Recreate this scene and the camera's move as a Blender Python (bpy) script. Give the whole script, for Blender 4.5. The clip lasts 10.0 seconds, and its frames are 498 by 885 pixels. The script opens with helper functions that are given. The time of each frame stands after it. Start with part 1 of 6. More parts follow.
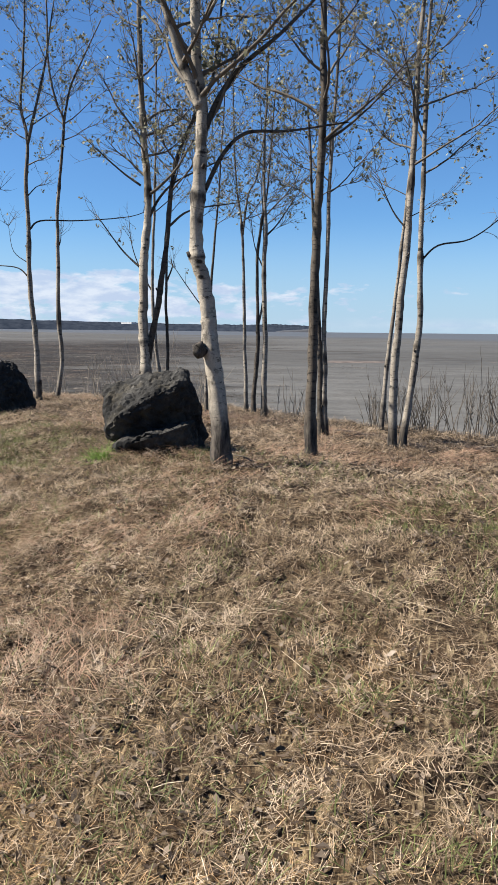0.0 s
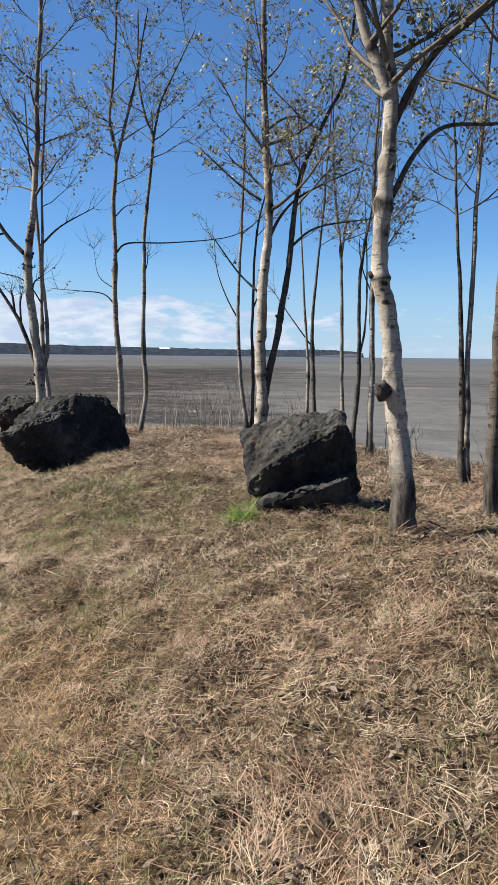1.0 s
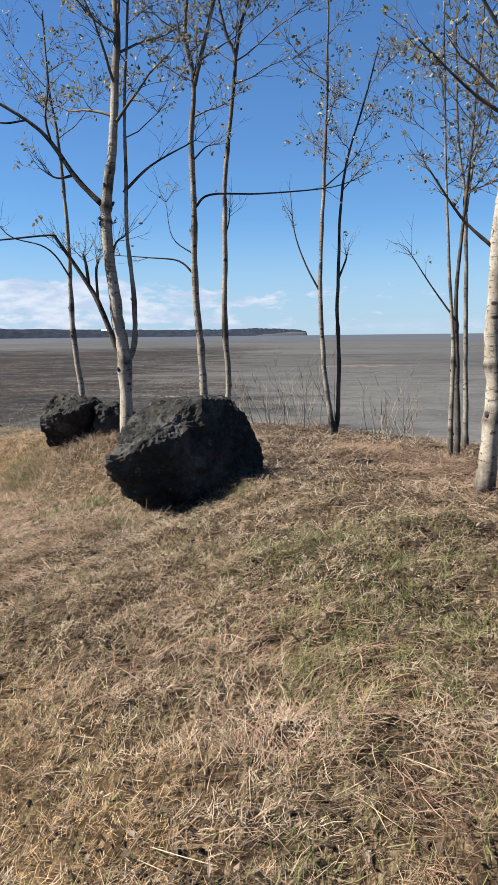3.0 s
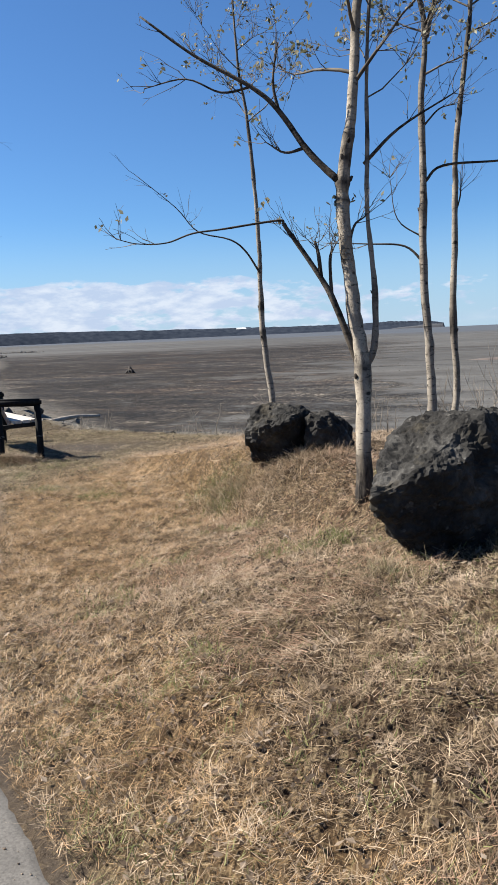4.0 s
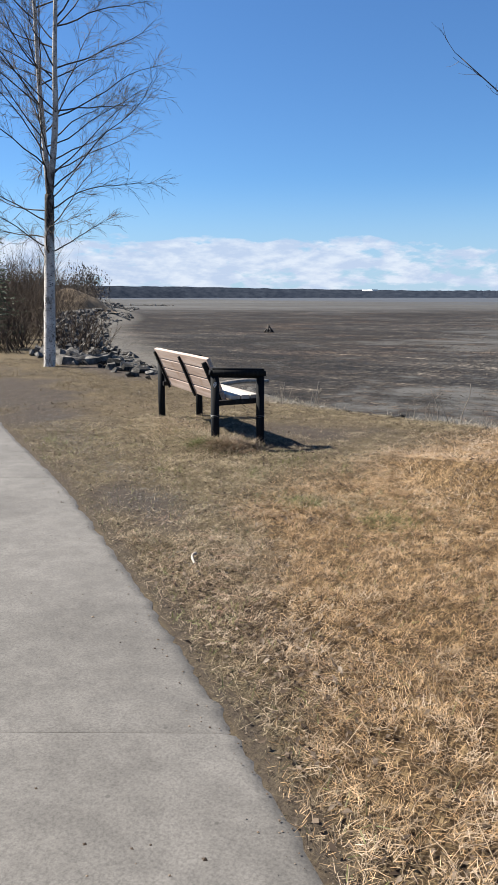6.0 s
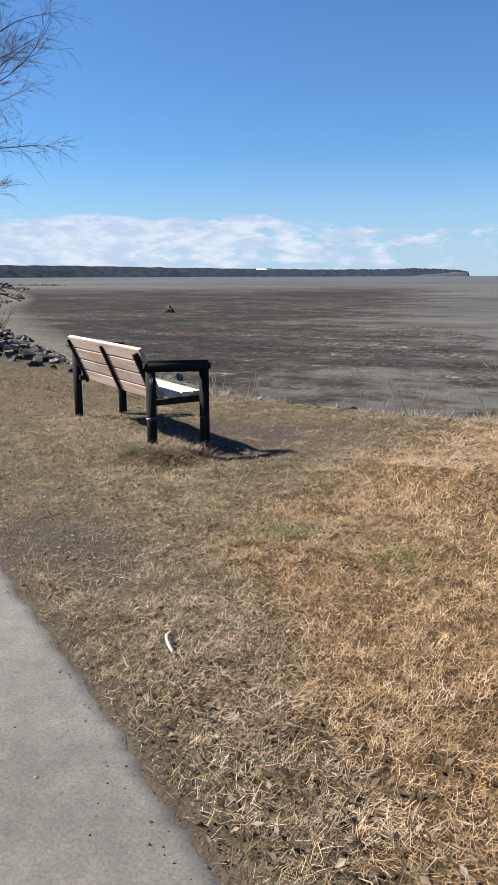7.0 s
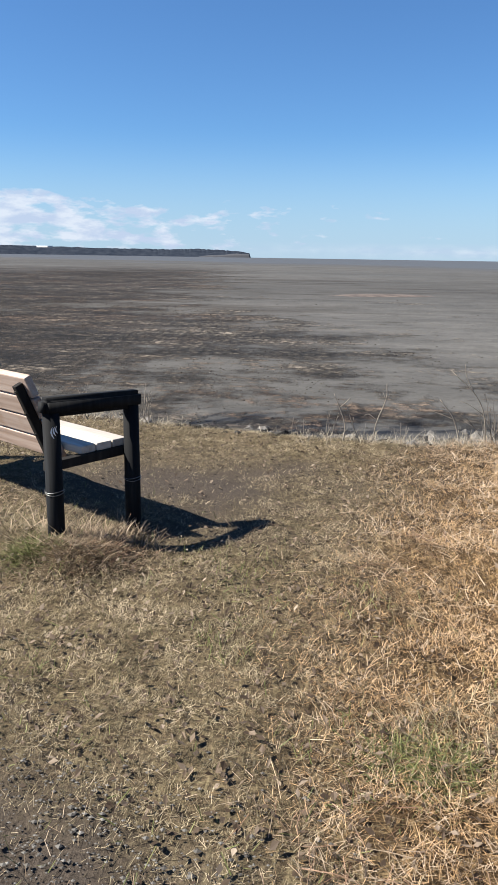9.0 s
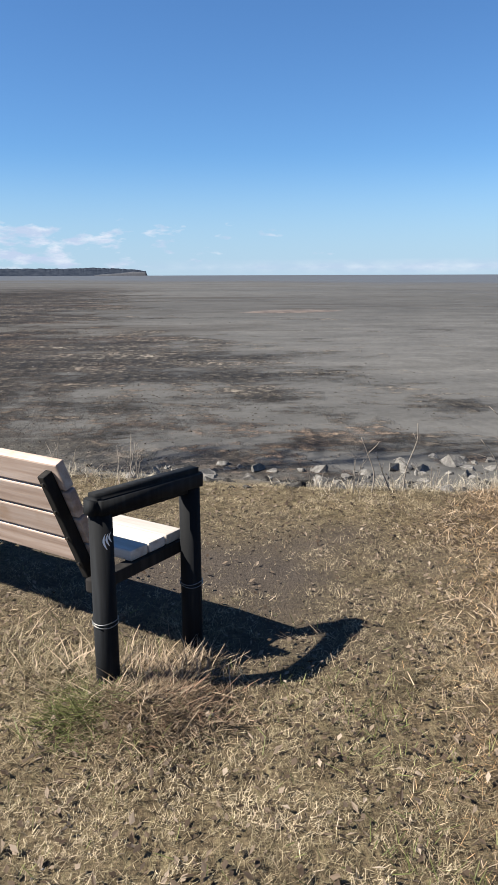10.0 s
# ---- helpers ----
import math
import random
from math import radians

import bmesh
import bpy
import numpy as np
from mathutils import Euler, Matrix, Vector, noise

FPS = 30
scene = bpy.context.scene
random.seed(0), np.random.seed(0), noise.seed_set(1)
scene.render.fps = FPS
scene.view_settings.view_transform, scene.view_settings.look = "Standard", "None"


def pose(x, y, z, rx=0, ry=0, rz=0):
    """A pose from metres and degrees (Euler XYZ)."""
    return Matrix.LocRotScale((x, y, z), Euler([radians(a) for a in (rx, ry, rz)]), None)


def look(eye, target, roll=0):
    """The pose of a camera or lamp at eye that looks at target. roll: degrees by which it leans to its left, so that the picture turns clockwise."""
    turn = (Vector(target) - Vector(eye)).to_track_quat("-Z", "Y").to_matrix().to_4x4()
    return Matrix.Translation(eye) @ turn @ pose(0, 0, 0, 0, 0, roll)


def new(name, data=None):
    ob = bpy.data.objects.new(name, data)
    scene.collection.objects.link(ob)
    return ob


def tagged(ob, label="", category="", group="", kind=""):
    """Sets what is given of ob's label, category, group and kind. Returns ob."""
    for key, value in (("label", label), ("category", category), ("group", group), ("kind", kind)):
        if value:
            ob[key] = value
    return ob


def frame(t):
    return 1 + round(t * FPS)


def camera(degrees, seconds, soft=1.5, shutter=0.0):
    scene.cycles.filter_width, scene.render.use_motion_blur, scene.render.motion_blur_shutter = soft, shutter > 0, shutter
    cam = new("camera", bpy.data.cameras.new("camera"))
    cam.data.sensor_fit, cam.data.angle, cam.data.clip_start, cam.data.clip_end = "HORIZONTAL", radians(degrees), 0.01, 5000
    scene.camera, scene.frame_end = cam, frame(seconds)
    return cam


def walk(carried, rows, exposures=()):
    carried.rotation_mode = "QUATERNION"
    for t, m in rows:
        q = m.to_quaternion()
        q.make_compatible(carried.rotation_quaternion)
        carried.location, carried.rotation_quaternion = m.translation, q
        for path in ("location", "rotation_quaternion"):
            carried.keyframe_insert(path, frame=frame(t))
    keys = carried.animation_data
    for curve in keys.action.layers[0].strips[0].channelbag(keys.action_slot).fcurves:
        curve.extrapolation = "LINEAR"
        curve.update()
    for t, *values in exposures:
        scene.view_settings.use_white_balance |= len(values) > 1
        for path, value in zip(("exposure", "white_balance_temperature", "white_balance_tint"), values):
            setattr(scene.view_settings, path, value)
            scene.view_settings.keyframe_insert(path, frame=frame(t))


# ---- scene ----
cam = camera(37.6, 10.0)
PATH = [
    (0, (1.081, 2.272, 1.322), (0.699, 4.212, 1.021), 0.6),
    (0.5, (0.653, 2.555, 1.348), (0.186, 4.482, 1.09), 0.8),
    (1, (0.206, 2.894, 1.369), (-0.275, 4.821, 1.134), 0.6),
    (1.5, (-0.237, 3.179, 1.405), (-0.722, 5.106, 1.182), 0.4),
    (2, (-0.707, 3.541, 1.405), (-1.19, 5.468, 1.169), -1.2),
    (2.2, (-0.899, 3.655, 1.396), (-1.384, 5.58, 1.153), -1.3),
    (3.3, (-2.014, 4.495, 1.402), (-2.318, 6.447, 1.091), -0.5),
    (3.5, (-2.165, 4.606, 1.424), (-2.563, 6.539, 1.102), -1.0),
    (4, (-2.642, 4.951, 1.443), (-3.331, 6.806, 1.152), -2.5),
    (4.5, (-3.222, 5.279, 1.454), (-4.095, 7.06, 1.199), -2.3),
    (5, (-3.784, 5.639, 1.456), (-4.756, 7.368, 1.199), -2.0),
    (5.5, (-4.364, 5.959, 1.461), (-5.36, 7.661, 1.128), -0.5),
    (5.7, (-4.561, 6.087, 1.463), (-5.555, 7.785, 1.102), -0.5),
    (6.8, (-5.587, 6.949, 1.441), (-6.371, 8.735, 1.002), 0.8),
    (7, (-5.764, 7.164, 1.44), (-6.481, 8.978, 0.997), -0.2),
    (7.5, (-6.211, 7.615, 1.461), (-6.818, 9.469, 1.024), -2.1),
    (8, (-6.592, 8.086, 1.449), (-7.017, 9.997, 1.039), -1.3),
    (8.5, (-7.029, 8.561, 1.456), (-7.332, 10.487, 1.008), 0.2),
    (9, (-7.397, 8.99, 1.445), (-7.567, 10.921, 0.954), 0.9),
    (9.5, (-7.827, 9.493, 1.463), (-7.865, 11.44, 1.004), -0.5),
    (10, (-8.235, 9.915, 1.498), (-8.148, 11.863, 1.051), -0.2),
]
walk(cam, [(t, look(eye, target, roll)) for t, eye, target, roll in PATH])
scene.view_settings.exposure = 1.57

# ---- world, sun ----
SUN = Vector((-0.974, -0.226, 1.015)).normalized()
world = bpy.data.worlds.new("sky")
scene.world = world
world.use_nodes = True
wt = world.node_tree
wt.nodes.clear()
w_out = wt.nodes.new("ShaderNodeOutputWorld")
w_bg = wt.nodes.new("ShaderNodeBackground")
w_sky = wt.nodes.new("ShaderNodeTexSky")
w_sky.sky_type, w_sky.sun_disc = "NISHITA", False
w_sky.sun_elevation = math.asin(SUN.z)
w_sky.sun_rotation = math.atan2(SUN.x, SUN.y)
w_sky.air_density, w_sky.dust_density, w_sky.ozone_density = 1.0, 0.0, 3.5
w_bg.inputs["Strength"].default_value = 0.036


def wnode(kind, **inputs):
    nd = wt.nodes.new(kind)
    for k, v in inputs.items():
        nd.inputs[k].default_value = v
    return nd


# a low bank of cumulus along the horizon, drawn in the sky itself
w_tc = wnode("ShaderNodeTexCoord")
w_sep = wnode("ShaderNodeSeparateXYZ")
wt.links.new(w_tc.outputs["Generated"], w_sep.inputs[0])
w_map = wnode("ShaderNodeMapping")
w_map.inputs["Scale"].default_value = (19, 19, 58)
wt.links.new(w_tc.outputs["Generated"], w_map.inputs[0])
w_no = wnode("ShaderNodeTexNoise", Scale=1.0, Detail=8.0, Roughness=0.56)
wt.links.new(w_map.outputs[0], w_no.inputs["Vector"])
w_big = wnode("ShaderNodeTexNoise", Scale=2.3, Detail=2.0)
wt.links.new(w_tc.outputs["Generated"], w_big.inputs["Vector"])
w_band = wt.nodes.new("ShaderNodeValToRGB")
cr = w_band.color_ramp
cr.interpolation = "B_SPLINE"
cr.elements[0].position, cr.elements[0].color = 0.0, (0.55, 0.55, 0.55, 1)
cr.elements[1].position, cr.elements[1].color = 0.13, (0, 0, 0, 1)
for p, v in ((0.018, 0.56), (0.04, 0.66), (0.066, 0.64), (0.082, 0.3), (0.098, 0.0)):
    e = cr.elements.new(p)
    e.color = (v, v, v, 1)
wt.links.new(w_sep.outputs["Z"], w_band.inputs[0])


def wmath(op, a, b=None, clamp=False):
    nd = wt.nodes.new("ShaderNodeMath")
    nd.operation, nd.use_clamp = op, clamp
    for i, v in enumerate((a, b)):
        if v is None:
            continue
        if isinstance(v, (int, float)):
            nd.inputs[i].default_value = v
        else:
            wt.links.new(v, nd.inputs[i])
    return nd.outputs[0]


# clouds thin out towards the open sea (+x) and thicken inland (-x)
w_side = wmath("MINIMUM", wmath("SUBTRACT", wmath("MULTIPLY", w_sep.outputs["X"], -0.55), 0.1), 0.13)
w_cov = wmath("ADD", wmath("ADD", w_no.outputs["Fac"], wmath("MULTIPLY", w_big.outputs["Fac"], 0.25)), w_side)
w_den = wmath("MULTIPLY", wmath("SUBTRACT", wmath("ADD", w_cov, w_band.outputs[0]), 1.2), 10.0, True)
w_den = wmath("MULTIPLY", w_den, wmath("MULTIPLY", w_band.outputs[0], 1.9, True), True)
# a thin low streak over the open sea
w_low = wmath("SUBTRACT", 1.0, wmath("ABSOLUTE", wmath("DIVIDE", wmath("SUBTRACT", w_sep.outputs["Z"], 0.01), 0.011)), True)
w_low = wmath("MULTIPLY", wmath("MULTIPLY", w_low, wmath("ADD", wmath("MULTIPLY", w_sep.outputs["X"], 2.5), 0.45, True)), wmath("MULTIPLY", w_no.outputs["Fac"], 1.3), True)
w_den = wmath("MAXIMUM", w_den, w_low)
w_mix = wt.nodes.new("ShaderNodeMixRGB")
wt.links.new(wmath("MULTIPLY", w_den, 0.85), w_mix.inputs["Fac"])
w_tint = wt.nodes.new("ShaderNodeMixRGB")
w_tint.blend_type = "MULTIPLY"
w_tint.inputs["Fac"].default_value = 1.0
w_tint.inputs["Color2"].default_value = (0.66, 0.98, 1.3, 1)
wt.links.new(w_sky.outputs[0], w_tint.inputs["Color1"])
w_haze = wt.nodes.new("ShaderNodeMixRGB")
w_hz = wt.nodes.new("ShaderNodeValToRGB")
w_hz.color_ramp.interpolation = "EASE"
w_hz.color_ramp.elements[0].color = (0.75, 0.75, 0.75, 1)
w_hz.color_ramp.elements[1].position, w_hz.color_ramp.elements[1].color = 0.16, (0, 0, 0, 1)
wt.links.new(w_sep.outputs["Z"], w_hz.inputs[0])
wt.links.new(w_hz.outputs[0], w_haze.inputs["Fac"])
wt.links.new(w_tint.outputs[0], w_haze.inputs["Color1"])
w_haze.inputs["Color2"].default_value = (4.3, 5.9, 7.9, 1)
wt.links.new(w_haze.outputs[0], w_mix.inputs["Color1"])
w_cc = wt.nodes.new("ShaderNodeValToRGB")
w_cc.color_ramp.elements[0].position, w_cc.color_ramp.elements[0].color = 0.4, (0.66, 0.74, 0.88, 1)
w_cc.color_ramp.elements[1].position, w_cc.color_ramp.elements[1].color = 0.62, (0.95, 0.97, 1.0, 1)
w_map2 = wnode("ShaderNodeMapping")
w_map2.inputs["Scale"].default_value = (26, 26, 80)
w_map2.inputs["Location"].default_value = (0, 0, -0.6)
wt.links.new(w_tc.outputs["Generated"], w_map2.inputs[0])
w_no2 = wnode("ShaderNodeTexNoise", Scale=1.0, Detail=6.0, Roughness=0.6)
wt.links.new(w_map2.outputs[0], w_no2.inputs["Vector"])
wt.links.new(w_no2.outputs["Fac"], w_cc.inputs[0])
w_lum = wt.nodes.new("ShaderNodeMixRGB")
w_lum.blend_type = "MULTIPLY"
w_lum.inputs["Fac"].default_value = 1.0
w_lum.inputs["Color1"].default_value = (8.0, 8.4, 9.2, 1)
wt.links.new(w_cc.outputs[0], w_lum.inputs["Color2"])
wt.links.new(w_lum.outputs[0], w_mix.inputs["Color2"])
wt.links.new(w_mix.outputs[0], w_bg.inputs["Color"])
wt.links.new(w_bg.outputs[0], w_out.inputs[0])

sun_data = bpy.data.lights.new("sun", "SUN")
sun_data.energy, sun_data.angle, sun_data.color = 5.0, radians(0.53), (1.0, 0.94, 0.84)
sun = new("sun", sun_data)
sun.matrix_world = look(SUN * 60, (0, 0, 0))

# ---- materials ----


def material(name):
    m = bpy.data.materials.new(name)
    m.use_nodes = True
    return m, m.node_tree, m.node_tree.nodes["Principled BSDF"]


def node(nt, kind, **inputs):
    nd = nt.nodes.new(kind)
    for k, v in inputs.items():
        nd.inputs[k.replace("_", " ")].default_value = v
    return nd


def coords(nt, scale=(1, 1, 1), obj=True):
    tc = nt.nodes.new("ShaderNodeTexCoord")
    mp = nt.nodes.new("ShaderNodeMapping")
    mp.inputs["Scale"].default_value = scale
    nt.links.new(tc.outputs["Object" if obj else "Generated"], mp.inputs[0])
    return mp.outputs[0]


def noise_tex(nt, vec, scale, detail=4.0, rough=0.55, out="Fac"):
    nd = node(nt, "ShaderNodeTexNoise", Scale=scale, Detail=detail, Roughness=rough)
    nt.links.new(vec, nd.inputs["Vector"])
    return nd.outputs[out]


def ramp(nt, fac, stops):
    nd = nt.nodes.new("ShaderNodeValToRGB")
    cr = nd.color_ramp
    while len(cr.elements) < len(stops):
        cr.elements.new(0.5)
    for e, (p, c) in zip(cr.elements, stops):
        e.position = p
        e.color = (*c, 1) if len(c) == 3 else c
    nt.links.new(fac, nd.inputs[0])
    return nd.outputs[0]


def mixc(nt, fac, a, b, mode="MIX"):
    nd = nt.nodes.new("ShaderNodeMixRGB")
    nd.blend_type = mode
    for s, v in zip(nd.inputs, (fac, a, b)):
        if isinstance(v, (int, float)):
            s.default_value = v
        elif isinstance(v, tuple):
            s.default_value = (*v, 1)
        else:
            nt.links.new(v, s)
    return nd.outputs[0]


def maths(nt, op, a, b=0.0, clamp=False):
    nd = nt.nodes.new("ShaderNodeMath")
    nd.operation, nd.use_clamp = op, clamp
    for s, v in zip(nd.inputs, (a, b)):
        if isinstance(v, (int, float)):
            s.default_value = v
        else:
            nt.links.new(v, s)
    return nd.outputs[0]


def bump(nt, bsdf, height, strength, distance):
    nd = node(nt, "ShaderNodeBump", Strength=strength, Distance=distance)
    nt.links.new(height, nd.inputs["Height"])
    nt.links.new(nd.outputs[0], bsdf.inputs["Normal"])


def attr(nt, name, out="Fac"):
    nd = nt.nodes.new("ShaderNodeAttribute")
    nd.attribute_name = name
    return nd.outputs[out]


def g3(v):
    return (v, v, v)


def bark_material(name, pale, mid, dark, scar=0.5):
    m, nt, b = material(name)
    v = coords(nt)
    big = noise_tex(nt, v, 6, 4, 0.6)
    lent = noise_tex(nt, coords(nt, (17, 17, 60)), 1.0, 5, 0.72)
    fine = noise_tex(nt, v, 80, 5, 0.7)
    col = ramp(nt, big, [(0.34, mid), (0.6, pale)])
    col = mixc(nt, ramp(nt, lent, [(scar, g3(0)), (scar + 0.07, g3(0.9))]), col, dark)
    col = mixc(nt, 0.5, col, ramp(nt, fine, [(0.32, g3(0.4)), (0.66, g3(1.05))]), "MULTIPLY")
    # branch scars: scattered dark eyes
    eye = node(nt, "ShaderNodeTexVoronoi", Scale=1.0, Randomness=1.0)
    nt.links.new(mixc(nt, 0.06, coords(nt, (8, 8, 13)), noise_tex(nt, v, 40, 2, 0.5, "Color")), eye.inputs["Vector"])
    col = mixc(nt, ramp(nt, eye.outputs["Distance"], [(0.1, g3(0.95)), (0.19, g3(0))]), col, tuple(0.6 * c for c in dark))
    blot = noise_tex(nt, coords(nt, (8, 8, 4)), 1.0, 5, 0.7)
    col = mixc(nt, ramp(nt, blot, [(0.57, g3(0)), (0.64, g3(0.85))]), col, tuple(0.35 * c for c in mid))
    old0 = attr(nt, "old")
    crack = noise_tex(nt, coords(nt, (30, 30, 7)), 1.0, 6, 0.72)
    old = maths(nt, "ADD", maths(nt, "MULTIPLY", old0, 1.7), maths(nt, "SUBTRACT", maths(nt, "MULTIPLY", blot, 2.4), 1.62), True)
    col = mixc(nt, old, col, ramp(nt, crack, [(0.4, (0.00957, 0.00826, 0.00783)), (0.62, (0.087, 0.074, 0.0609))]))
    nt.links.new(col, b.inputs["Base Color"])
    b.inputs["Roughness"].default_value = 0.9
    b.inputs["Specular IOR Level"].default_value = 0.2
    h = mixc(nt, old, mixc(nt, 0.5, fine, lent), mixc(nt, 0.2, crack, fine))
    bump(nt, b, h, 0.8, 0.008)
    return m


M_BARK = bark_material("aspen_bark", (0.35, 0.308, 0.25), (0.2, 0.17, 0.135), (0.022, 0.0187, 0.0161), 0.57)
M_BARK_DARK = bark_material("dark_bark", (0.1, 0.0827, 0.0653), (0.0391, 0.0322, 0.0261), (0.0104, 0.00914, 0.00783), 0.55)
M_BARK_GREY = bark_material("grey_bark", (0.27, 0.238, 0.198), (0.128, 0.108, 0.088), (0.021, 0.0179, 0.015), 0.56)
M_BIRCH = bark_material("birch_bark", (0.6, 0.57, 0.53), (0.42, 0.385, 0.35), (0.0223, 0.019, 0.0172), 0.56)


def twig_material(name, a, c):
    m, nt, b = material(name)
    col = ramp(nt, noise_tex(nt, coords(nt), 14, 3), [(0.3, a), (0.7, c)])
    nt.links.new(col, b.inputs["Base Color"])
    b.inputs["Roughness"].default_value = 0.8
    b.inputs["Specular IOR Level"].default_value = 0.15
    return m


M_TWIG = twig_material("twig_bark", (0.052, 0.044, 0.037), (0.13, 0.112, 0.092))
M_TWIG_DARK = twig_material("dark_twig", (0.0195, 0.0157, 0.0135), (0.0561, 0.0434, 0.0351))
M_TWIG_PALE = twig_material("pale_twig", (0.131, 0.114, 0.0957), (0.239, 0.21, 0.179))
M_TWIG_BROWN = twig_material("brown_brush", (0.03, 0.022, 0.0165), (0.075, 0.054, 0.039))


def leaf_material(name, stops, trans=0.3):
    m, nt, b = material(name)
    geo = nt.nodes.new("ShaderNodeNewGeometry")
    col = ramp(nt, geo.outputs["Random Per Island"], stops)
    col = mixc(nt, 0.4, col, ramp(nt, noise_tex(nt, coords(nt), 60, 2), [(0.3, g3(0.5)), (0.7, g3(1))]), "MULTIPLY")
    nt.links.new(col, b.inputs["Base Color"])
    b.inputs["Roughness"].default_value = 0.65
    b.inputs["Specular IOR Level"].default_value = 0.2
    tr = nt.nodes.new("ShaderNodeBsdfTranslucent")
    nt.links.new(col, tr.inputs["Color"])
    mx = nt.nodes.new("ShaderNodeMixShader")
    mx.inputs[0].default_value = trans
    nt.links.new(b.outputs[0], mx.inputs[1])
    nt.links.new(tr.outputs[0], mx.inputs[2])
    nt.links.new(mx.outputs[0], nt.nodes["Material Output"].inputs[0])
    return m


M_BUD = leaf_material("young_leaves", [(0.0, (0.07, 0.076, 0.045)), (0.4, (0.15, 0.15, 0.095)), (0.75, (0.24, 0.22, 0.155)), (1.0, (0.32, 0.305, 0.22))], 0.3)
M_LITTER = leaf_material("dead_leaves", [(0.0, (0.03, 0.02, 0.013)), (0.4, (0.065, 0.045, 0.03)), (0.75, (0.13, 0.096, 0.068)), (0.95, (0.2, 0.155, 0.115)), (1.0, (0.27, 0.22, 0.17))], 0.15)
M_MOULD = leaf_material("leaf_mould", [(0.0, (0.02, 0.013, 0.009)), (0.5, (0.06, 0.042, 0.029)), (0.9, (0.11, 0.082, 0.06)), (1.0, (0.2, 0.165, 0.13))], 0.05)
M_NEEDLE = leaf_material("spruce_needles", [(0.0, (0.0139, 0.0244, 0.0104)), (1.0, (0.0348, 0.0522, 0.0209))], 0.1)
M_WOODS = leaf_material("bare_woods", [(0.0, (0.04, 0.032, 0.027)), (0.6, (0.085, 0.067, 0.055)), (1.0, (0.055, 0.05, 0.036))], 0.1)


def straw_material():
    m, nt, b = material("straw")
    col = attr(nt, "tint", "Color")
    col = mixc(nt, 0.35, col, ramp(nt, noise_tex(nt, coords(nt), 45, 3), [(0.3, g3(0.55)), (0.7, g3(1))]), "MULTIPLY")
    nt.links.new(col, b.inputs["Base Color"])
    b.inputs["Roughness"].default_value = 0.6
    b.inputs["Specular IOR Level"].default_value = 0.25
    tr = nt.nodes.new("ShaderNodeBsdfTranslucent")
    nt.links.new(col, tr.inputs["Color"])
    mx = nt.nodes.new("ShaderNodeMixShader")
    mx.inputs[0].default_value = 0.25
    nt.links.new(b.outputs[0], mx.inputs[1])
    nt.links.new(tr.outputs[0], mx.inputs[2])
    nt.links.new(mx.outputs[0], nt.nodes["Material Output"].inputs[0])
    return m


M_STRAW = straw_material()


def rock_material(name, dark, mid, pale, moss=0.0):
    m, nt, b = material(name)
    v = coords(nt)
    a = noise_tex(nt, v, 4.5, 6, 0.65)
    f = noise_tex(nt, v, 42, 6, 0.7)
    s = noise_tex(nt, v, 13, 3, 0.6)
    col = ramp(nt, a, [(0.3, dark), (0.52, mid), (0.75, pale)])
    col = mixc(nt, 0.55, col, ramp(nt, f, [(0.3, g3(0.4)), (0.7, g3(1.15))]), "MULTIPLY")
    col = mixc(nt, ramp(nt, s, [(0.64, g3(0)), (0.72, g3(0.45))]), col, (0.139, 0.132, 0.122))
    if moss:
        col = mixc(nt, ramp(nt, noise_tex(nt, v, 7, 4), [(0.55, g3(0)), (0.66, g3(moss))]), col, (0.0696, 0.0592, 0.0418))
    nt.links.new(col, b.inputs["Base Color"])
    b.inputs["Roughness"].default_value = 0.92
    b.inputs["Specular IOR Level"].default_value = 0.1
    h = mixc(nt, 0.4, a, f)
    bump(nt, b, h, 0.9, 0.02)
    return m


M_ROCK = rock_material("dark_rock", (0.0088, 0.0085, 0.0082), (0.031, 0.0298, 0.0282), (0.088, 0.0845, 0.079), 0.4)
M_RIPRAP = rock_material("riprap_rock", (0.02, 0.0195, 0.0185), (0.08, 0.075, 0.069), (0.24, 0.228, 0.21))
nt_r = M_RIPRAP.node_tree
r_info = nt_r.nodes.new("ShaderNodeObjectInfo")
r_old = nt_r.nodes["Principled BSDF"].inputs["Base Color"].links[0].from_socket
r_new = mixc(nt_r, 1.0, r_old, ramp(nt_r, r_info.outputs["Random"], [(0.0, g3(0.25)), (0.55, g3(0.8)), (0.85, g3(1.5)), (1.0, g3(2.9))]), "MULTIPLY")
nt_r.links.new(r_new, nt_r.nodes["Principled BSDF"].inputs["Base Color"])


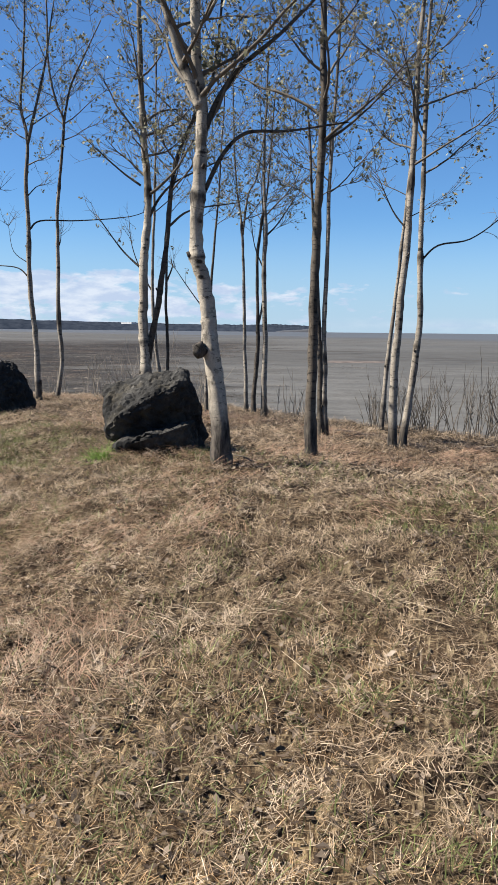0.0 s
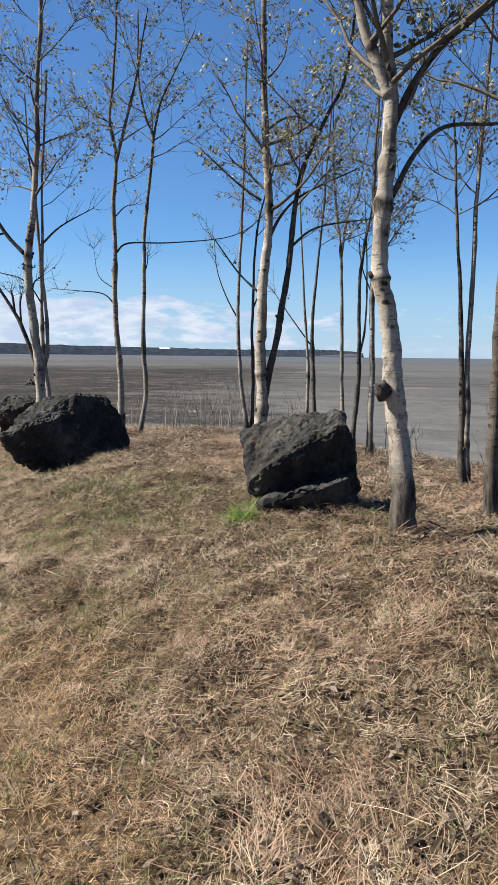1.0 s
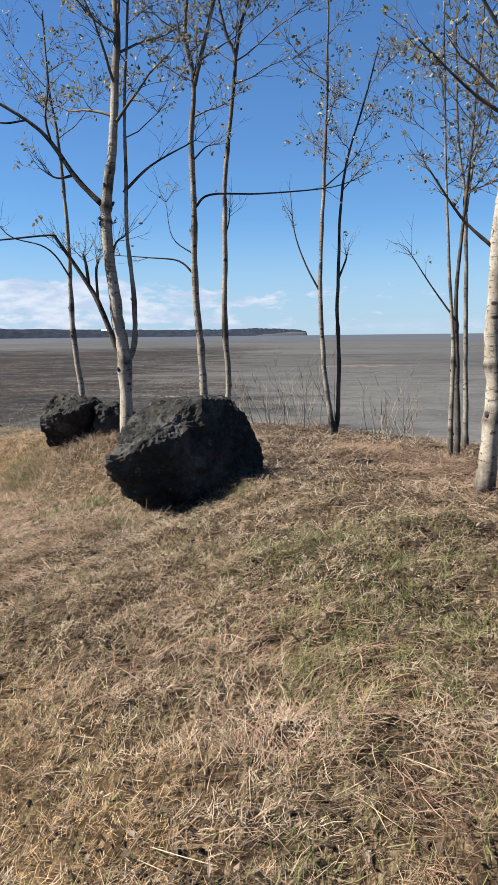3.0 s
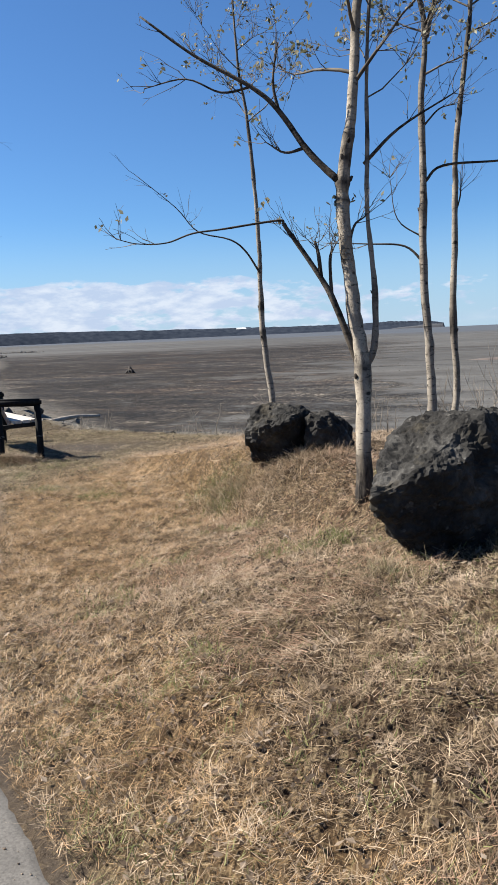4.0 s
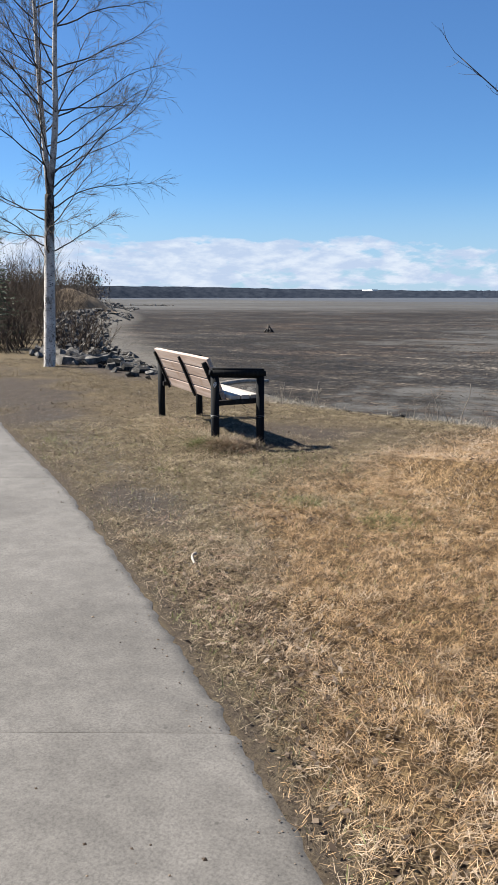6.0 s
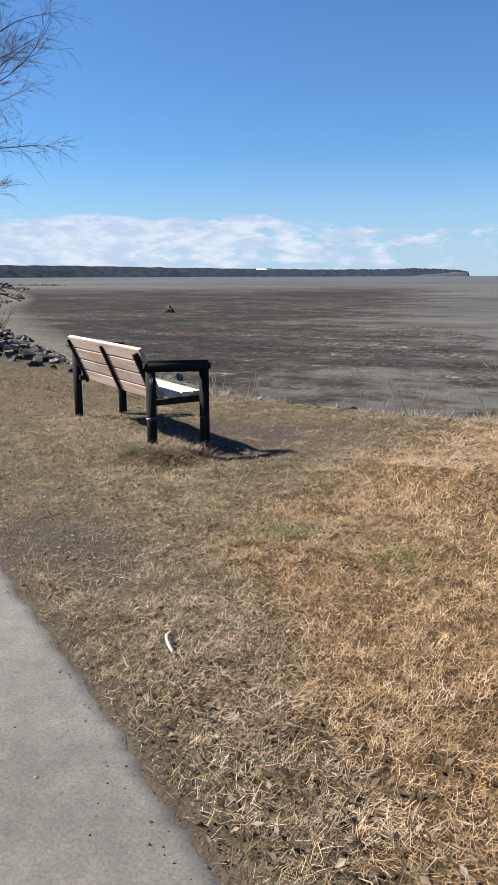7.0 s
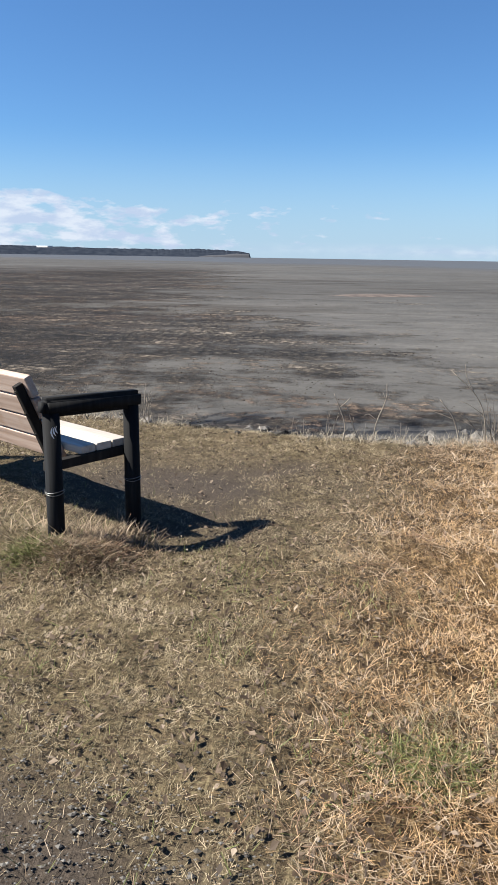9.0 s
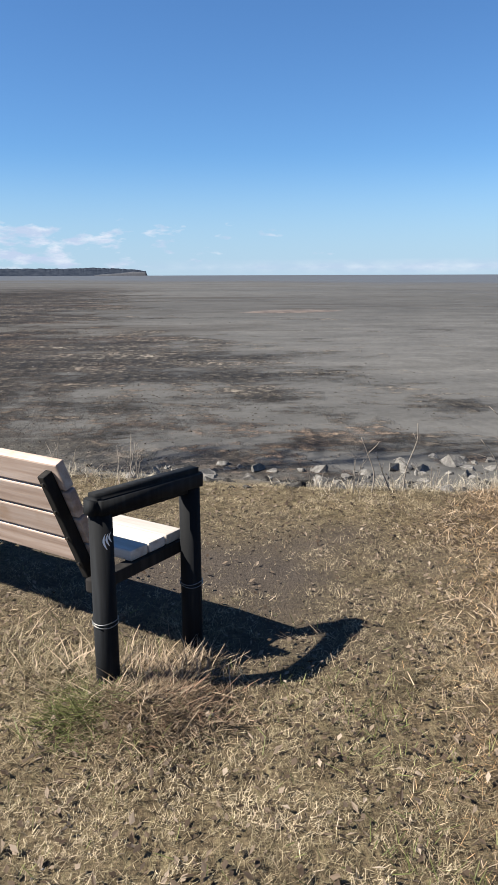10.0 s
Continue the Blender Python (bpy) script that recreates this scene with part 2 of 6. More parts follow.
def wood_material(name, dark, mid, pale, axis=0, stain=0.0, rough=0.65):
    m, nt, b = material(name)
    sc = [22, 22, 22]
    sc[axis] = 1.3
    g = noise_tex(nt, coords(nt, tuple(sc)), 1.0, 7, 0.62)
    blot = noise_tex(nt, coords(nt), 6, 3)
    fine = noise_tex(nt, coords(nt, tuple(5 * c for c in sc)), 1.0, 3)
    col = ramp(nt, g, [(0.3, dark), (0.5, mid), (0.72, pale)])
    info = nt.nodes.new("ShaderNodeObjectInfo")
    col = mixc(nt, 1.0, col, ramp(nt, info.outputs["Random"], [(0, g3(0.82)), (1, g3(1.1))]), "MULTIPLY")
    if stain:
        col = mixc(nt, ramp(nt, blot, [(0.56, g3(0)), (0.72, g3(stain))]), col, (0.209, 0.118, 0.0557))
    nt.links.new(col, b.inputs["Base Color"])
    b.inputs["Roughness"].default_value = rough
    bump(nt, b, mixc(nt, 0.5, g, fine), 0.35, 0.003)
    return m


M_SLAT = wood_material("pine_slat", (0.22, 0.152, 0.115), (0.36, 0.272, 0.223), (0.47, 0.388, 0.337), 0, 0.4)
M_SEAT = wood_material("bleached_slat", (0.27, 0.236, 0.205), (0.38, 0.345, 0.312), (0.46, 0.43, 0.4), 0, 0.15)
M_POST = wood_material("dark_stained_post", (0.00299, 0.00329, 0.00389), (0.00599, 0.00659, 0.00778), (0.0144, 0.0162, 0.0185), 2, 0.0, 0.8)
M_STRAP = wood_material("dark_stained_board", (0.00719, 0.00659, 0.00659), (0.0131, 0.012, 0.0114), (0.0239, 0.0216, 0.0197), 2, 0.0, 0.8)
for m_ in (M_POST, M_STRAP):
    m_.node_tree.nodes["Principled BSDF"].inputs["Specular IOR Level"].default_value = 0.15
M_DRIFT = wood_material("driftwood", (0.15, 0.125, 0.102), (0.251, 0.222, 0.185), (0.335, 0.305, 0.27), 0)
M_RED_STICK = wood_material("red_brown_stick", (0.045, 0.023, 0.017), (0.11, 0.06, 0.046), (0.2, 0.12, 0.095), 0, 0.0, 0.85)
M_STICK = wood_material("dark_stick", (0.008, 0.0065, 0.0055), (0.022, 0.017, 0.0135), (0.07, 0.058, 0.047), 0, 0.0, 0.85)


def plain_material(name, a, c, scale, rough, metal=0.0):
    m, nt, b = material(name)
    col = ramp(nt, noise_tex(nt, coords(nt), scale, 5, 0.6), [(0.3, a), (0.7, c)])
    nt.links.new(col, b.inputs["Base Color"])
    b.inputs["Roughness"].default_value = rough
    b.inputs["Metallic"].default_value = metal
    return m


M_MARK = plain_material("white_print", (0.55, 0.56, 0.57), (0.75, 0.76, 0.77), 40, 0.5)
M_WIRE = plain_material("steel_wire", (0.12, 0.12, 0.12), (0.25, 0.25, 0.25), 60, 0.45, 1.0)
M_BOLT = plain_material("bolt_steel", (0.104, 0.104, 0.104), (0.261, 0.244, 0.226), 60, 0.4, 1.0)
M_WHITE = plain_material("white_roofing", (0.487, 0.494, 0.508), (0.592, 0.599, 0.612), 0.05, 0.6)
# far hill and cliff: blue distance haze is put into the base colours
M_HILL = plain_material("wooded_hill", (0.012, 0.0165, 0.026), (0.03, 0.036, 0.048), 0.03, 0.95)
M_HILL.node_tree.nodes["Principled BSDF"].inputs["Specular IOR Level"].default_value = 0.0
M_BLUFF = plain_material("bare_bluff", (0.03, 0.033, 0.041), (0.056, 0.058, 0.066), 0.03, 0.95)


def path_material():
    m, nt, b = material("worn_concrete")
    v = coords(nt)
    big = noise_tex(nt, v, 1.1, 5, 0.6)
    mid = noise_tex(nt, v, 9, 5, 0.65)
    fine = noise_tex(nt, v, 105, 5, 0.75)
    col = ramp(nt, big, [(0.38, (0.084, 0.078, 0.071)), (0.62, (0.122, 0.114, 0.105))])
    col = mixc(nt, 0.5, col, ramp(nt, mid, [(0.4, g3(0.75)), (0.6, g3(1.1))]), "MULTIPLY")
    col = mixc(nt, 0.62, col, ramp(nt, fine, [(0.36, g3(0.45)), (0.5, g3(0.95)), (0.64, g3(1.35))]), "MULTIPLY")
    vor = node(nt, "ShaderNodeTexVoronoi", Scale=9.0, Randomness=1.0)
    nt.links.new(v, vor.inputs["Vector"])
    spot = ramp(nt, vor.outputs["Distance"], [(0.05, g3(1)), (0.08, g3(0))])
    col = mixc(nt, maths(nt, "MULTIPLY", spot, 0.7), col, (0.0418, 0.0383, 0.0348))
    nt.links.new(col, b.inputs["Base Color"])
    b.inputs["Roughness"].default_value = 0.9
    bump(nt, b, mixc(nt, 0.6, mid, fine), 0.4, 0.004)
    return m


M_PATH = path_material()


def ground_material():
    m, nt, b = material("shore_ground")
    v = coords(nt)
    # thatch and soil; dark mottling stands in for shadow in the gaps between straws
    t1 = noise_tex(nt, v, 2.2, 5, 0.6)
    t2 = noise_tex(nt, v, 38, 6, 0.75)
    fib = noise_tex(nt, coords(nt, (120, 22, 22)), 1.0, 4, 0.6)
    fib2 = noise_tex(nt, coords(nt, (20, 130, 22)), 1.0, 4, 0.6)
    land = ramp(nt, t1, [(0.3, (0.0157, 0.01, 0.00609)), (0.5, (0.0348, 0.0218, 0.0126)), (0.7, (0.0609, 0.0391, 0.0226))])
    land = mixc(nt, 0.75, land, ramp(nt, t2, [(0.42, g3(0.25)), (0.58, g3(1.35))]), "MULTIPLY")
    fibs = maths(nt, "MAXIMUM", fib, fib2)
    fib3 = noise_tex(nt, mixc(nt, 0.5, coords(nt, (90, 90, 22)), coords(nt, (70, -70, 22))), 0.6, 4, 0.65)
    fibs = maths(nt, "MAXIMUM", fibs, fib3)
    mat_cover = maths(nt, "MULTIPLY", ramp(nt, fibs, [(0.53, g3(0)), (0.64, g3(0.85))]), ramp(nt, noise_tex(nt, v, 11, 4, 0.65), [(0.38, g3(0.15)), (0.55, g3(1))]))
    land = mixc(nt, mat_cover, land, ramp(nt, t2, [(0.35, (0.092, 0.068, 0.04)), (0.65, (0.25, 0.195, 0.122))]))
    # golden ground deepened likewise, the shadow of its gaps put into the colour
    gold = mixc(nt, 0.5, (0.0452, 0.0278, 0.0126), ramp(nt, t2, [(0.42, g3(0.25)), (0.58, g3(1.4))]), "MULTIPLY")
    gold = mixc(nt, mat_cover, gold, ramp(nt, t2, [(0.35, (0.12, 0.075, 0.034)), (0.65, (0.32, 0.215, 0.105))]))
    land = mixc(nt, maths(nt, "MULTIPLY", attr(nt, "gold"), 0.8), land, gold)
    worn = mixc(nt, 0.8, ramp(nt, t1, [(0.3, (0.0592, 0.0438, 0.0264)), (0.7, (0.101, 0.0766, 0.0473))]), ramp(nt, t2, [(0.42, g3(0.35)), (0.58, g3(1.3))]), "MULTIPLY")
    worn = mixc(nt, mat_cover, worn, ramp(nt, t2, [(0.35, (0.078, 0.062, 0.034)), (0.65, (0.2, 0.165, 0.096))]))
    land = mixc(nt, attr(nt, "worn"), land, worn)
    grit = mixc(nt, 0.85, (0.052, 0.042, 0.034), ramp(nt, noise_tex(nt, v, 90, 4, 0.8), [(0.34, g3(0.3)), (0.66, g3(1.4))]), "MULTIPLY")
    land = mixc(nt, attr(nt, "dirt"), land, grit)
    # tidal silt: a brown weedy belt in bands inside the inlet, smooth grey flats farther out
    sep = nt.nodes.new("ShaderNodeSeparateXYZ")
    nt.links.new(v, sep.inputs[0])
    X, Y = sep.outputs[0], sep.outputs[1]
    st1 = noise_tex(nt, coords(nt, (0.06, 0.09, 1)), 1.0, 8, 0.62)
    st2 = noise_tex(nt, coords(nt, (0.45, 0.4, 1)), 1.0, 8, 0.68)
    st3 = noise_tex(nt, coords(nt, (3.2, 1.7, 1)), 1.0, 6, 0.72)
    far = noise_tex(nt, coords(nt, (0.006, 0.02, 1)), 1.0, 7, 0.65)
    peb = noise_tex(nt, v, 16, 6, 0.8)
    shore = attr(nt, "shore")

    def off(n, amount):
        return maths(nt, "MULTIPLY", maths(nt, "SUBTRACT", n, 0.5), amount)
    cob = noise_tex(nt, coords(nt, (5.5, 3.2, 1)), 1.0, 6, 0.72)
    clod = noise_tex(nt, coords(nt, (1.3, 2.6, 1)), 1.0, 6, 0.7)
    # weed and cobbles: thick towards the inlet and along the toe of the bank, breaking up into patches seawards
    lean = maths(nt, "DIVIDE", maths(nt, "SUBTRACT", maths(nt, "MULTIPLY", X, -1.0), maths(nt, "ADD", 5.0, maths(nt, "MULTIPLY", Y, 0.12))), 22.0)
    lean = maths(nt, "MINIMUM", maths(nt, "MAXIMUM", lean, -0.42), 0.75)
    near = maths(nt, "MULTIPLY", maths(nt, "DIVIDE", maths(nt, "SUBTRACT", 13.0, shore), 9.0, True), 0.24)
    wild = maths(nt, "ADD", maths(nt, "ADD", off(st1, 2.6), off(st2, 2.3)), maths(nt, "ADD", off(clod, 1.5), off(cob, 0.7)))
    belt = maths(nt, "DIVIDE", maths(nt, "ADD", maths(nt, "ADD", maths(nt, "ADD", lean, near), wild), 0.03), 0.36, True)
    out = maths(nt, "ADD", maths(nt, "MULTIPLY", X, -0.55), maths(nt, "ADD", Y, off(st1, 90)))
    belt = maths(nt, "MULTIPLY", belt, maths(nt, "SUBTRACT", 1.0, maths(nt, "DIVIDE", maths(nt, "SUBTRACT", out, 150.0), 90.0, True)))
    silt = ramp(nt, st2, [(0.34, (0.066, 0.0638, 0.0596)), (0.66, (0.086, 0.0834, 0.0788))])
    silt = mixc(nt, 0.7, silt, ramp(nt, far, [(0.4, g3(0.72)), (0.6, g3(1.12))]), "MULTIPLY")
    silt = mixc(nt, 0.5, silt, ramp(nt, clod, [(0.38, g3(0.68)), (0.6, g3(1.12))]), "MULTIPLY")
    silt = mixc(nt, 0.4, silt, ramp(nt, cob, [(0.4, g3(0.7)), (0.6, g3(1.15))]), "MULTIPLY")
    # thin dark drainage lines and weed wracks lying across the flats
    lines = noise_tex(nt, coords(nt, (0.05, 0.2, 1)), 1.0, 7, 0.66)
    silt = mixc(nt, ramp(nt, lines, [(0.6, g3(0)), (0.64, g3(0.6))]), silt, (0.024, 0.021, 0.018))
    wrack = noise_tex(nt, coords(nt, (0.014, 0.05, 1)), 1.0, 8, 0.68)
    silt = mixc(nt, ramp(nt, wrack, [(0.55, g3(0)), (0.6, g3(0.6))]), silt, (0.034, 0.029, 0.024))
    rust = noise_tex(nt, coords(nt, (0.09, 0.16, 1)), 1.0, 6, 0.65)
    bands = maths(nt, "ADD", maths(nt, "MULTIPLY", st1, 0.5), maths(nt, "MULTIPLY", st2, 0.5))
    weed = ramp(nt, bands, [(0.4, (0.0105, 0.008, 0.006)), (0.48, (0.0155, 0.0122, 0.0094)), (0.53, (0.0225, 0.0183, 0.0142)), (0.6, (0.037, 0.0318, 0.0256))])
    weed = mixc(nt, ramp(nt, rust, [(0.54, g3(0)), (0.62, g3(0.5))]), weed, (0.032, 0.0205, 0.0135))
    streak = noise_tex(nt, coords(nt, (0.2, 0.6, 1)), 1.0, 7, 0.66)
    silt = mixc(nt, 0.35, silt, ramp(nt, streak, [(0.42, g3(0.6)), (0.58, g3(1.25))]), "MULTIPLY")
    weed = mixc(nt, 0.85, weed, ramp(nt, streak, [(0.41, g3(0.4)), (0.5, g3(0.85)), (0.6, g3(2.1))]), "MULTIPLY")
    weed = mixc(nt, 0.75, weed, ramp(nt, clod, [(0.41, g3(0.25)), (0.5, g3(0.8)), (0.59, g3(2.1))]), "MULTIPLY")
    weed = mixc(nt, 0.85, weed, ramp(nt, cob, [(0.42, g3(0.2)), (0.5, g3(0.75)), (0.58, g3(2.4))]), "MULTIPLY")
    weed = mixc(nt, 0.6, weed, ramp(nt, peb, [(0.4, g3(0.4)), (0.6, g3(1.6))]), "MULTIPLY")
    silt = mixc(nt, maths(nt, "MULTIPLY", belt, 0.93), silt, weed)
    pale = maths(nt, "SUBTRACT", 1.0, maths(nt, "DIVIDE", maths(nt, "SUBTRACT", shore, 3.4), 2.4, True))
    chalky = ramp(nt, peb, [(0.35, (0.05, 0.045, 0.039)), (0.65, (0.17, 0.158, 0.138))])
    silt = mixc(nt, maths(nt, "MULTIPLY", pale, maths(nt, "ADD", 0.75, off(st3, 2.2), True)), silt, chalky)
    wet = attr(nt, "wet")
    silt = mixc(nt, maths(nt, "MULTIPLY", wet, 0.8), silt, (0.0626, 0.0635, 0.0635))
    bank = maths(nt, "DIVIDE", maths(nt, "ADD", maths(nt, "ADD", shore, -0.35), maths(nt, "MULTIPLY", st2, 0.4)), 0.5, True)
    col = mixc(nt, bank, land, silt)
    nt.links.new(col, b.inputs["Base Color"])
    rough = mixc(nt, bank, g3(0.95), mixc(nt, wet, ramp(nt, st1, [(0.4, g3(0.9)), (0.65, g3(0.75))]), g3(0.5)))
    nt.links.new(rough, b.inputs["Roughness"])
    b.inputs["Specular IOR Level"].default_value = 0.12
    flatter = maths(nt, "MULTIPLY", mixc(nt, 0.5, peb, cob), maths(nt, "ADD", maths(nt, "MULTIPLY", belt, 3.6), 0.3))
    h = mixc(nt, bank, mixc(nt, 0.5, t2, fibs), flatter)
    bump(nt, b, h, 0.8, 0.02)
    return m


M_GROUND = ground_material()

# ---- geometry helpers ----


class Acc:
    """Collects vertices and faces of one mesh."""

    def __init__(self):
        self.v, self.f, self.old = [], [], []

    def tube(self, pts, radii, sides=6, knob=0.0, old=None, cap=True):
        n0 = len(self.v)
        up = Vector((0.31, 0.17, 0.93))
        for i, p in enumerate(pts):
            a = pts[max(i - 1, 0)]
            c = pts[min(i + 1, len(pts) - 1)]
            d = (c - a).normalized()
            x = d.cross(up)
            if x.length < 0.05:
                x = d.cross(Vector((1, 0, 0)))
            x.normalize()
            y = d.cross(x)
            for k in range(sides):
                t = 2 * math.pi * k / sides
                r = radii[i]
                if knob:
                    q = p + (x * math.cos(t) + y * math.sin(t)) * r
                    r *= 1 + knob * noise.noise(q * 14) + knob * 0.8 * noise.noise(q * 37)
                self.v.append(p + (x * math.cos(t) + y * math.sin(t)) * r)
                self.old.append(old[i] if old else 0.0)
        for i in range(len(pts) - 1):
            for k in range(sides):
                a, c = n0 + i * sides + k, n0 + i * sides + (k + 1) % sides
                self.f.append((a, c, c + sides, a + sides))
        if cap:
            self.f.append(tuple(n0 + k for k in reversed(range(sides))))
            e = n0 + (len(pts) - 1) * sides
            self.f.append(tuple(e + k for k in range(sides)))

    def quad(self, c, ax, ay, fold=0.0):
        n0 = len(self.v)
        nz = ax.cross(ay).normalized() * fold
        self.v += [c - ax - ay * 0.2, c - ay, c + ax - ay * 0.1 + nz, c + ay + nz]
        self.old += [0.0] * 4
        self.f.append((n0, n0 + 1, n0 + 2, n0 + 3))

    def mesh(self, name, mat, smooth=True):
        me = bpy.data.meshes.new(name)
        me.from_pydata(self.v, [], self.f)
        me.materials.append(mat)
        if smooth:
            me.polygons.foreach_set("use_smooth", [True] * len(me.polygons))
        if any(self.old):
            me.attributes.new("old", "FLOAT", "POINT").data.foreach_set("value", self.old)
        me.update()
        return me


def put(name, me, parent=None, label=""):
    ob = new(name, me)
    if parent:
        ob.parent = parent
    return tagged(ob, label)


def part(name, bm, mat, parent, label="", smooth=False):
    me = bpy.data.meshes.new(name)
    bm.to_mesh(me)
    bm.free()
    me.materials.append(mat)
    if smooth:
        me.polygons.foreach_set("use_smooth", [True] * len(me.polygons))
    return put(name, me, parent, label)


def thing(name, place, label, category, group="", yaw=0.0):
    ob = new(name)
    ob.empty_display_size = 0.1
    ob.matrix_world = Matrix.Translation(place) @ Matrix.Rotation(yaw, 4, "Z")
    return tagged(ob, label, category, group)


def box_bm(sx, sy, sz, m=None, bevel=0.006, seg=2):
    bm = bmesh.new()
    bmesh.ops.create_cube(bm, size=1.0, matrix=(m or Matrix()) @ Matrix.Diagonal((sx, sy, sz, 1)))
    if bevel:
        bmesh.ops.bevel(bm, geom=bm.edges[:], offset=bevel, segments=seg, affect="EDGES", profile=0.6)
    return bm


def spline(pts, n):
    """Points of a smooth curve through pts."""
    p = [Vector(q) for q in pts]
    p = [p[0] * 2 - p[1]] + p + [p[-1] * 2 - p[-2]]
    out = []
    for i in range(1, len(p) - 2):
        a, b, c, d = p[i - 1:i + 3]
        for k in range(n):
            t = k / n
            out.append(0.5 * (2 * b + (c - a) * t + (2 * a - 5 * b + 4 * c - d) * t * t + (3 * b - a - 3 * c + d) * t ** 3))
    return out + [p[-2]]


def hash2(ix, iy, seed):
    h = (ix.astype(np.int64) * 374761393 + iy.astype(np.int64) * 668265263 + seed * 974711) & 0x7FFFFFFF
    h = ((h ^ (h >> 13)) * 1274126177) & 0x7FFFFFFF
    return ((h ^ (h >> 16)) & 0xFFFF) / 65535.0


def vnoise(x, y, seed=0, octaves=1):
    """Smooth value noise from 0 to 1 on arrays."""
    total, amp, norm = 0, 1.0, 0.0
    for o in range(octaves):
        fx, fy = np.floor(x), np.floor(y)
        u, w = x - fx, y - fy
        u, w = u * u * (3 - 2 * u), w * w * (3 - 2 * w)
        a, b = hash2(fx, fy, seed + o), hash2(fx + 1, fy, seed + o)
        c, d = hash2(fx, fy + 1, seed + o), hash2(fx + 1, fy + 1, seed + o)
        total = total + amp * ((a * (1 - u) + b * u) * (1 - w) + (c * (1 - u) + d * u) * w)
        norm += amp
        amp, x, y = amp * 0.5, x * 2.03 + 7.1, y * 2.03 + 3.7
    return total / norm


def sstep(t):
    t = np.clip(t, 0, 1)
    return t * t * (3 - 2 * t)


# ---- the lie of the land ----
# across: metres from the walkway's middle towards the water; along: metres in the walking direction
CA, SA = 0.594, 0.805


def to_xy(across, along):
    return CA * across - SA * along, SA * across + CA * along


def to_as(x, y):
    return CA * x + SA * y, -SA * x + CA * y


EDGE_S = np.array([-4000, -60, 0, 8, 11, 13.5, 15.2, 17, 20, 23, 27, 32, 49, 75, 100, 140, 175, 210, 250, 465, 900, 5000.0])
EDGE_A = np.array([9.0, 9.0, 9.2, 9.5, 9.3, 8.3, 7.2, 6.6, 6.3, 5.9, 5.6, 7.2, 9.0, 14.5, 23.5, 33, 44, 48, 56, 105, 120, 400.0])
MUD = -1.2


def crest(along):
    return np.interp(along, EDGE_S, EDGE_A)


EDGE_PATH = ([0, 7.5, 8.4, 9.6, 10.8, 12, 13.4, 14.2, 15.5, 18, 26, 34], [2.92, 2.92, 2.97, 3.04, 3.09, 3.11, 3.11, 3.07, 3.0, 2.92, 2.4, 1.38])


def path_edge(along):
    """How far across the walkway reaches."""
    return np.interp(along, *EDGE_PATH)


def fields(across, along):
    """Height, distance beyond the bank's crest, straw gold, wear."""
    across, along = np.asarray(across, float), np.asarray(along, float)
    rise = 0.53 * sstep((across - 2.7) / 2.7) - 0.075 * np.clip(across - 5.4, 0, 9)
    mid = np.clip(8.2 + (across - 5.25) * 5.0, 8.2, 11.8)
    left = 1 - sstep((along - (mid - 2.1)) / 4.2)
    z = np.where(across > 2.7, rise * left, 0.0)
    x, y = to_xy(across, along)
    rough = (vnoise(x * 1.1, y * 1.1, 3, 3) - 0.5) * 0.05 + (vnoise(x * 5, y * 5, 9, 2) - 0.5) * 0.06 + (vnoise(x * 10, y * 10, 10, 1) - 0.5) * 0.045
    tb = np.clip(((x + 8.6) * -0.81 + (y - 12.22) * 0.585), -0.1, 1.75)
    z = z + 0.085 * np.exp(-((x + 8.6 + 0.81 * tb) ** 2 + (y - 12.22 - 0.585 * tb) ** 2) / 0.045) * (0.65 + 0.35 * np.exp(-tb))
    z = z - 0.085 * np.exp(-((x + 2.92) ** 2 + (y - 8.42) ** 2) / 0.14)
    onland = sstep((across - 3.0) / 0.5)
    z = z + rough * onland * (0.35 + 0.65 * left)
    shore = across - crest(along) - (vnoise(x * 0.7, y * 0.7, 21, 3) - 0.5) * 0.7
    down = sstep((shore + 0.15) / np.interp(along, [9, 13, 22, 30], [2.6, 4.4, 4.4, 2.6]))
    mudz = MUD + (vnoise(x * 0.35, y * 0.35, 31, 4) - 0.5) * 0.16 * np.exp(-np.maximum(shore, 0) / 60)
    upland = 1.2 * sstep((along - 40) / 200) * sstep((crest(along) - across) / 20)
    z = (z + upland) * (1 - down) + mudz * down
    pe = path_edge(along) - 0.01
    z = np.where(across < pe, np.minimum(z, 0.006 - 0.04 * sstep((pe - across) / 0.25)), z)
    n1, n2 = vnoise(x * 0.9, y * 0.9, 41, 4) - 0.5, vnoise(x * 0.8, y * 0.8, 43, 4) - 0.5
    gold = sstep((across - 2.75 - 0.38 * np.clip(along - 9.2, 0, 6) - n1 * 1.0) / 0.6) * sstep((along - 6.6 - (across - 3) * 0.9 - n2 * 3) / 3.0)
    gold = np.maximum(gold, 0.75 * sstep((4.15 - across + n2 * 2.4) / 0.9) * sstep((9.5 - along) / 2)) * (1 - sstep((along - 12.1 - (across - 5.0) * 0.35) / 1.2))
    worn = sstep((along - 10.3 + (across - 3.0) * -0.6 + (vnoise(x, y, 51, 3) - 0.5) * 2.2) / 1.5) * sstep((across - 2.0) / 0.5)
    worn = np.maximum(worn, (1 - sstep((across - 3.05) / 0.45)) * sstep((along - 3) / 5))
    worn = np.maximum(worn * (1 - gold), sstep((along - 22) / 8))
    return z, shore, gold, worn


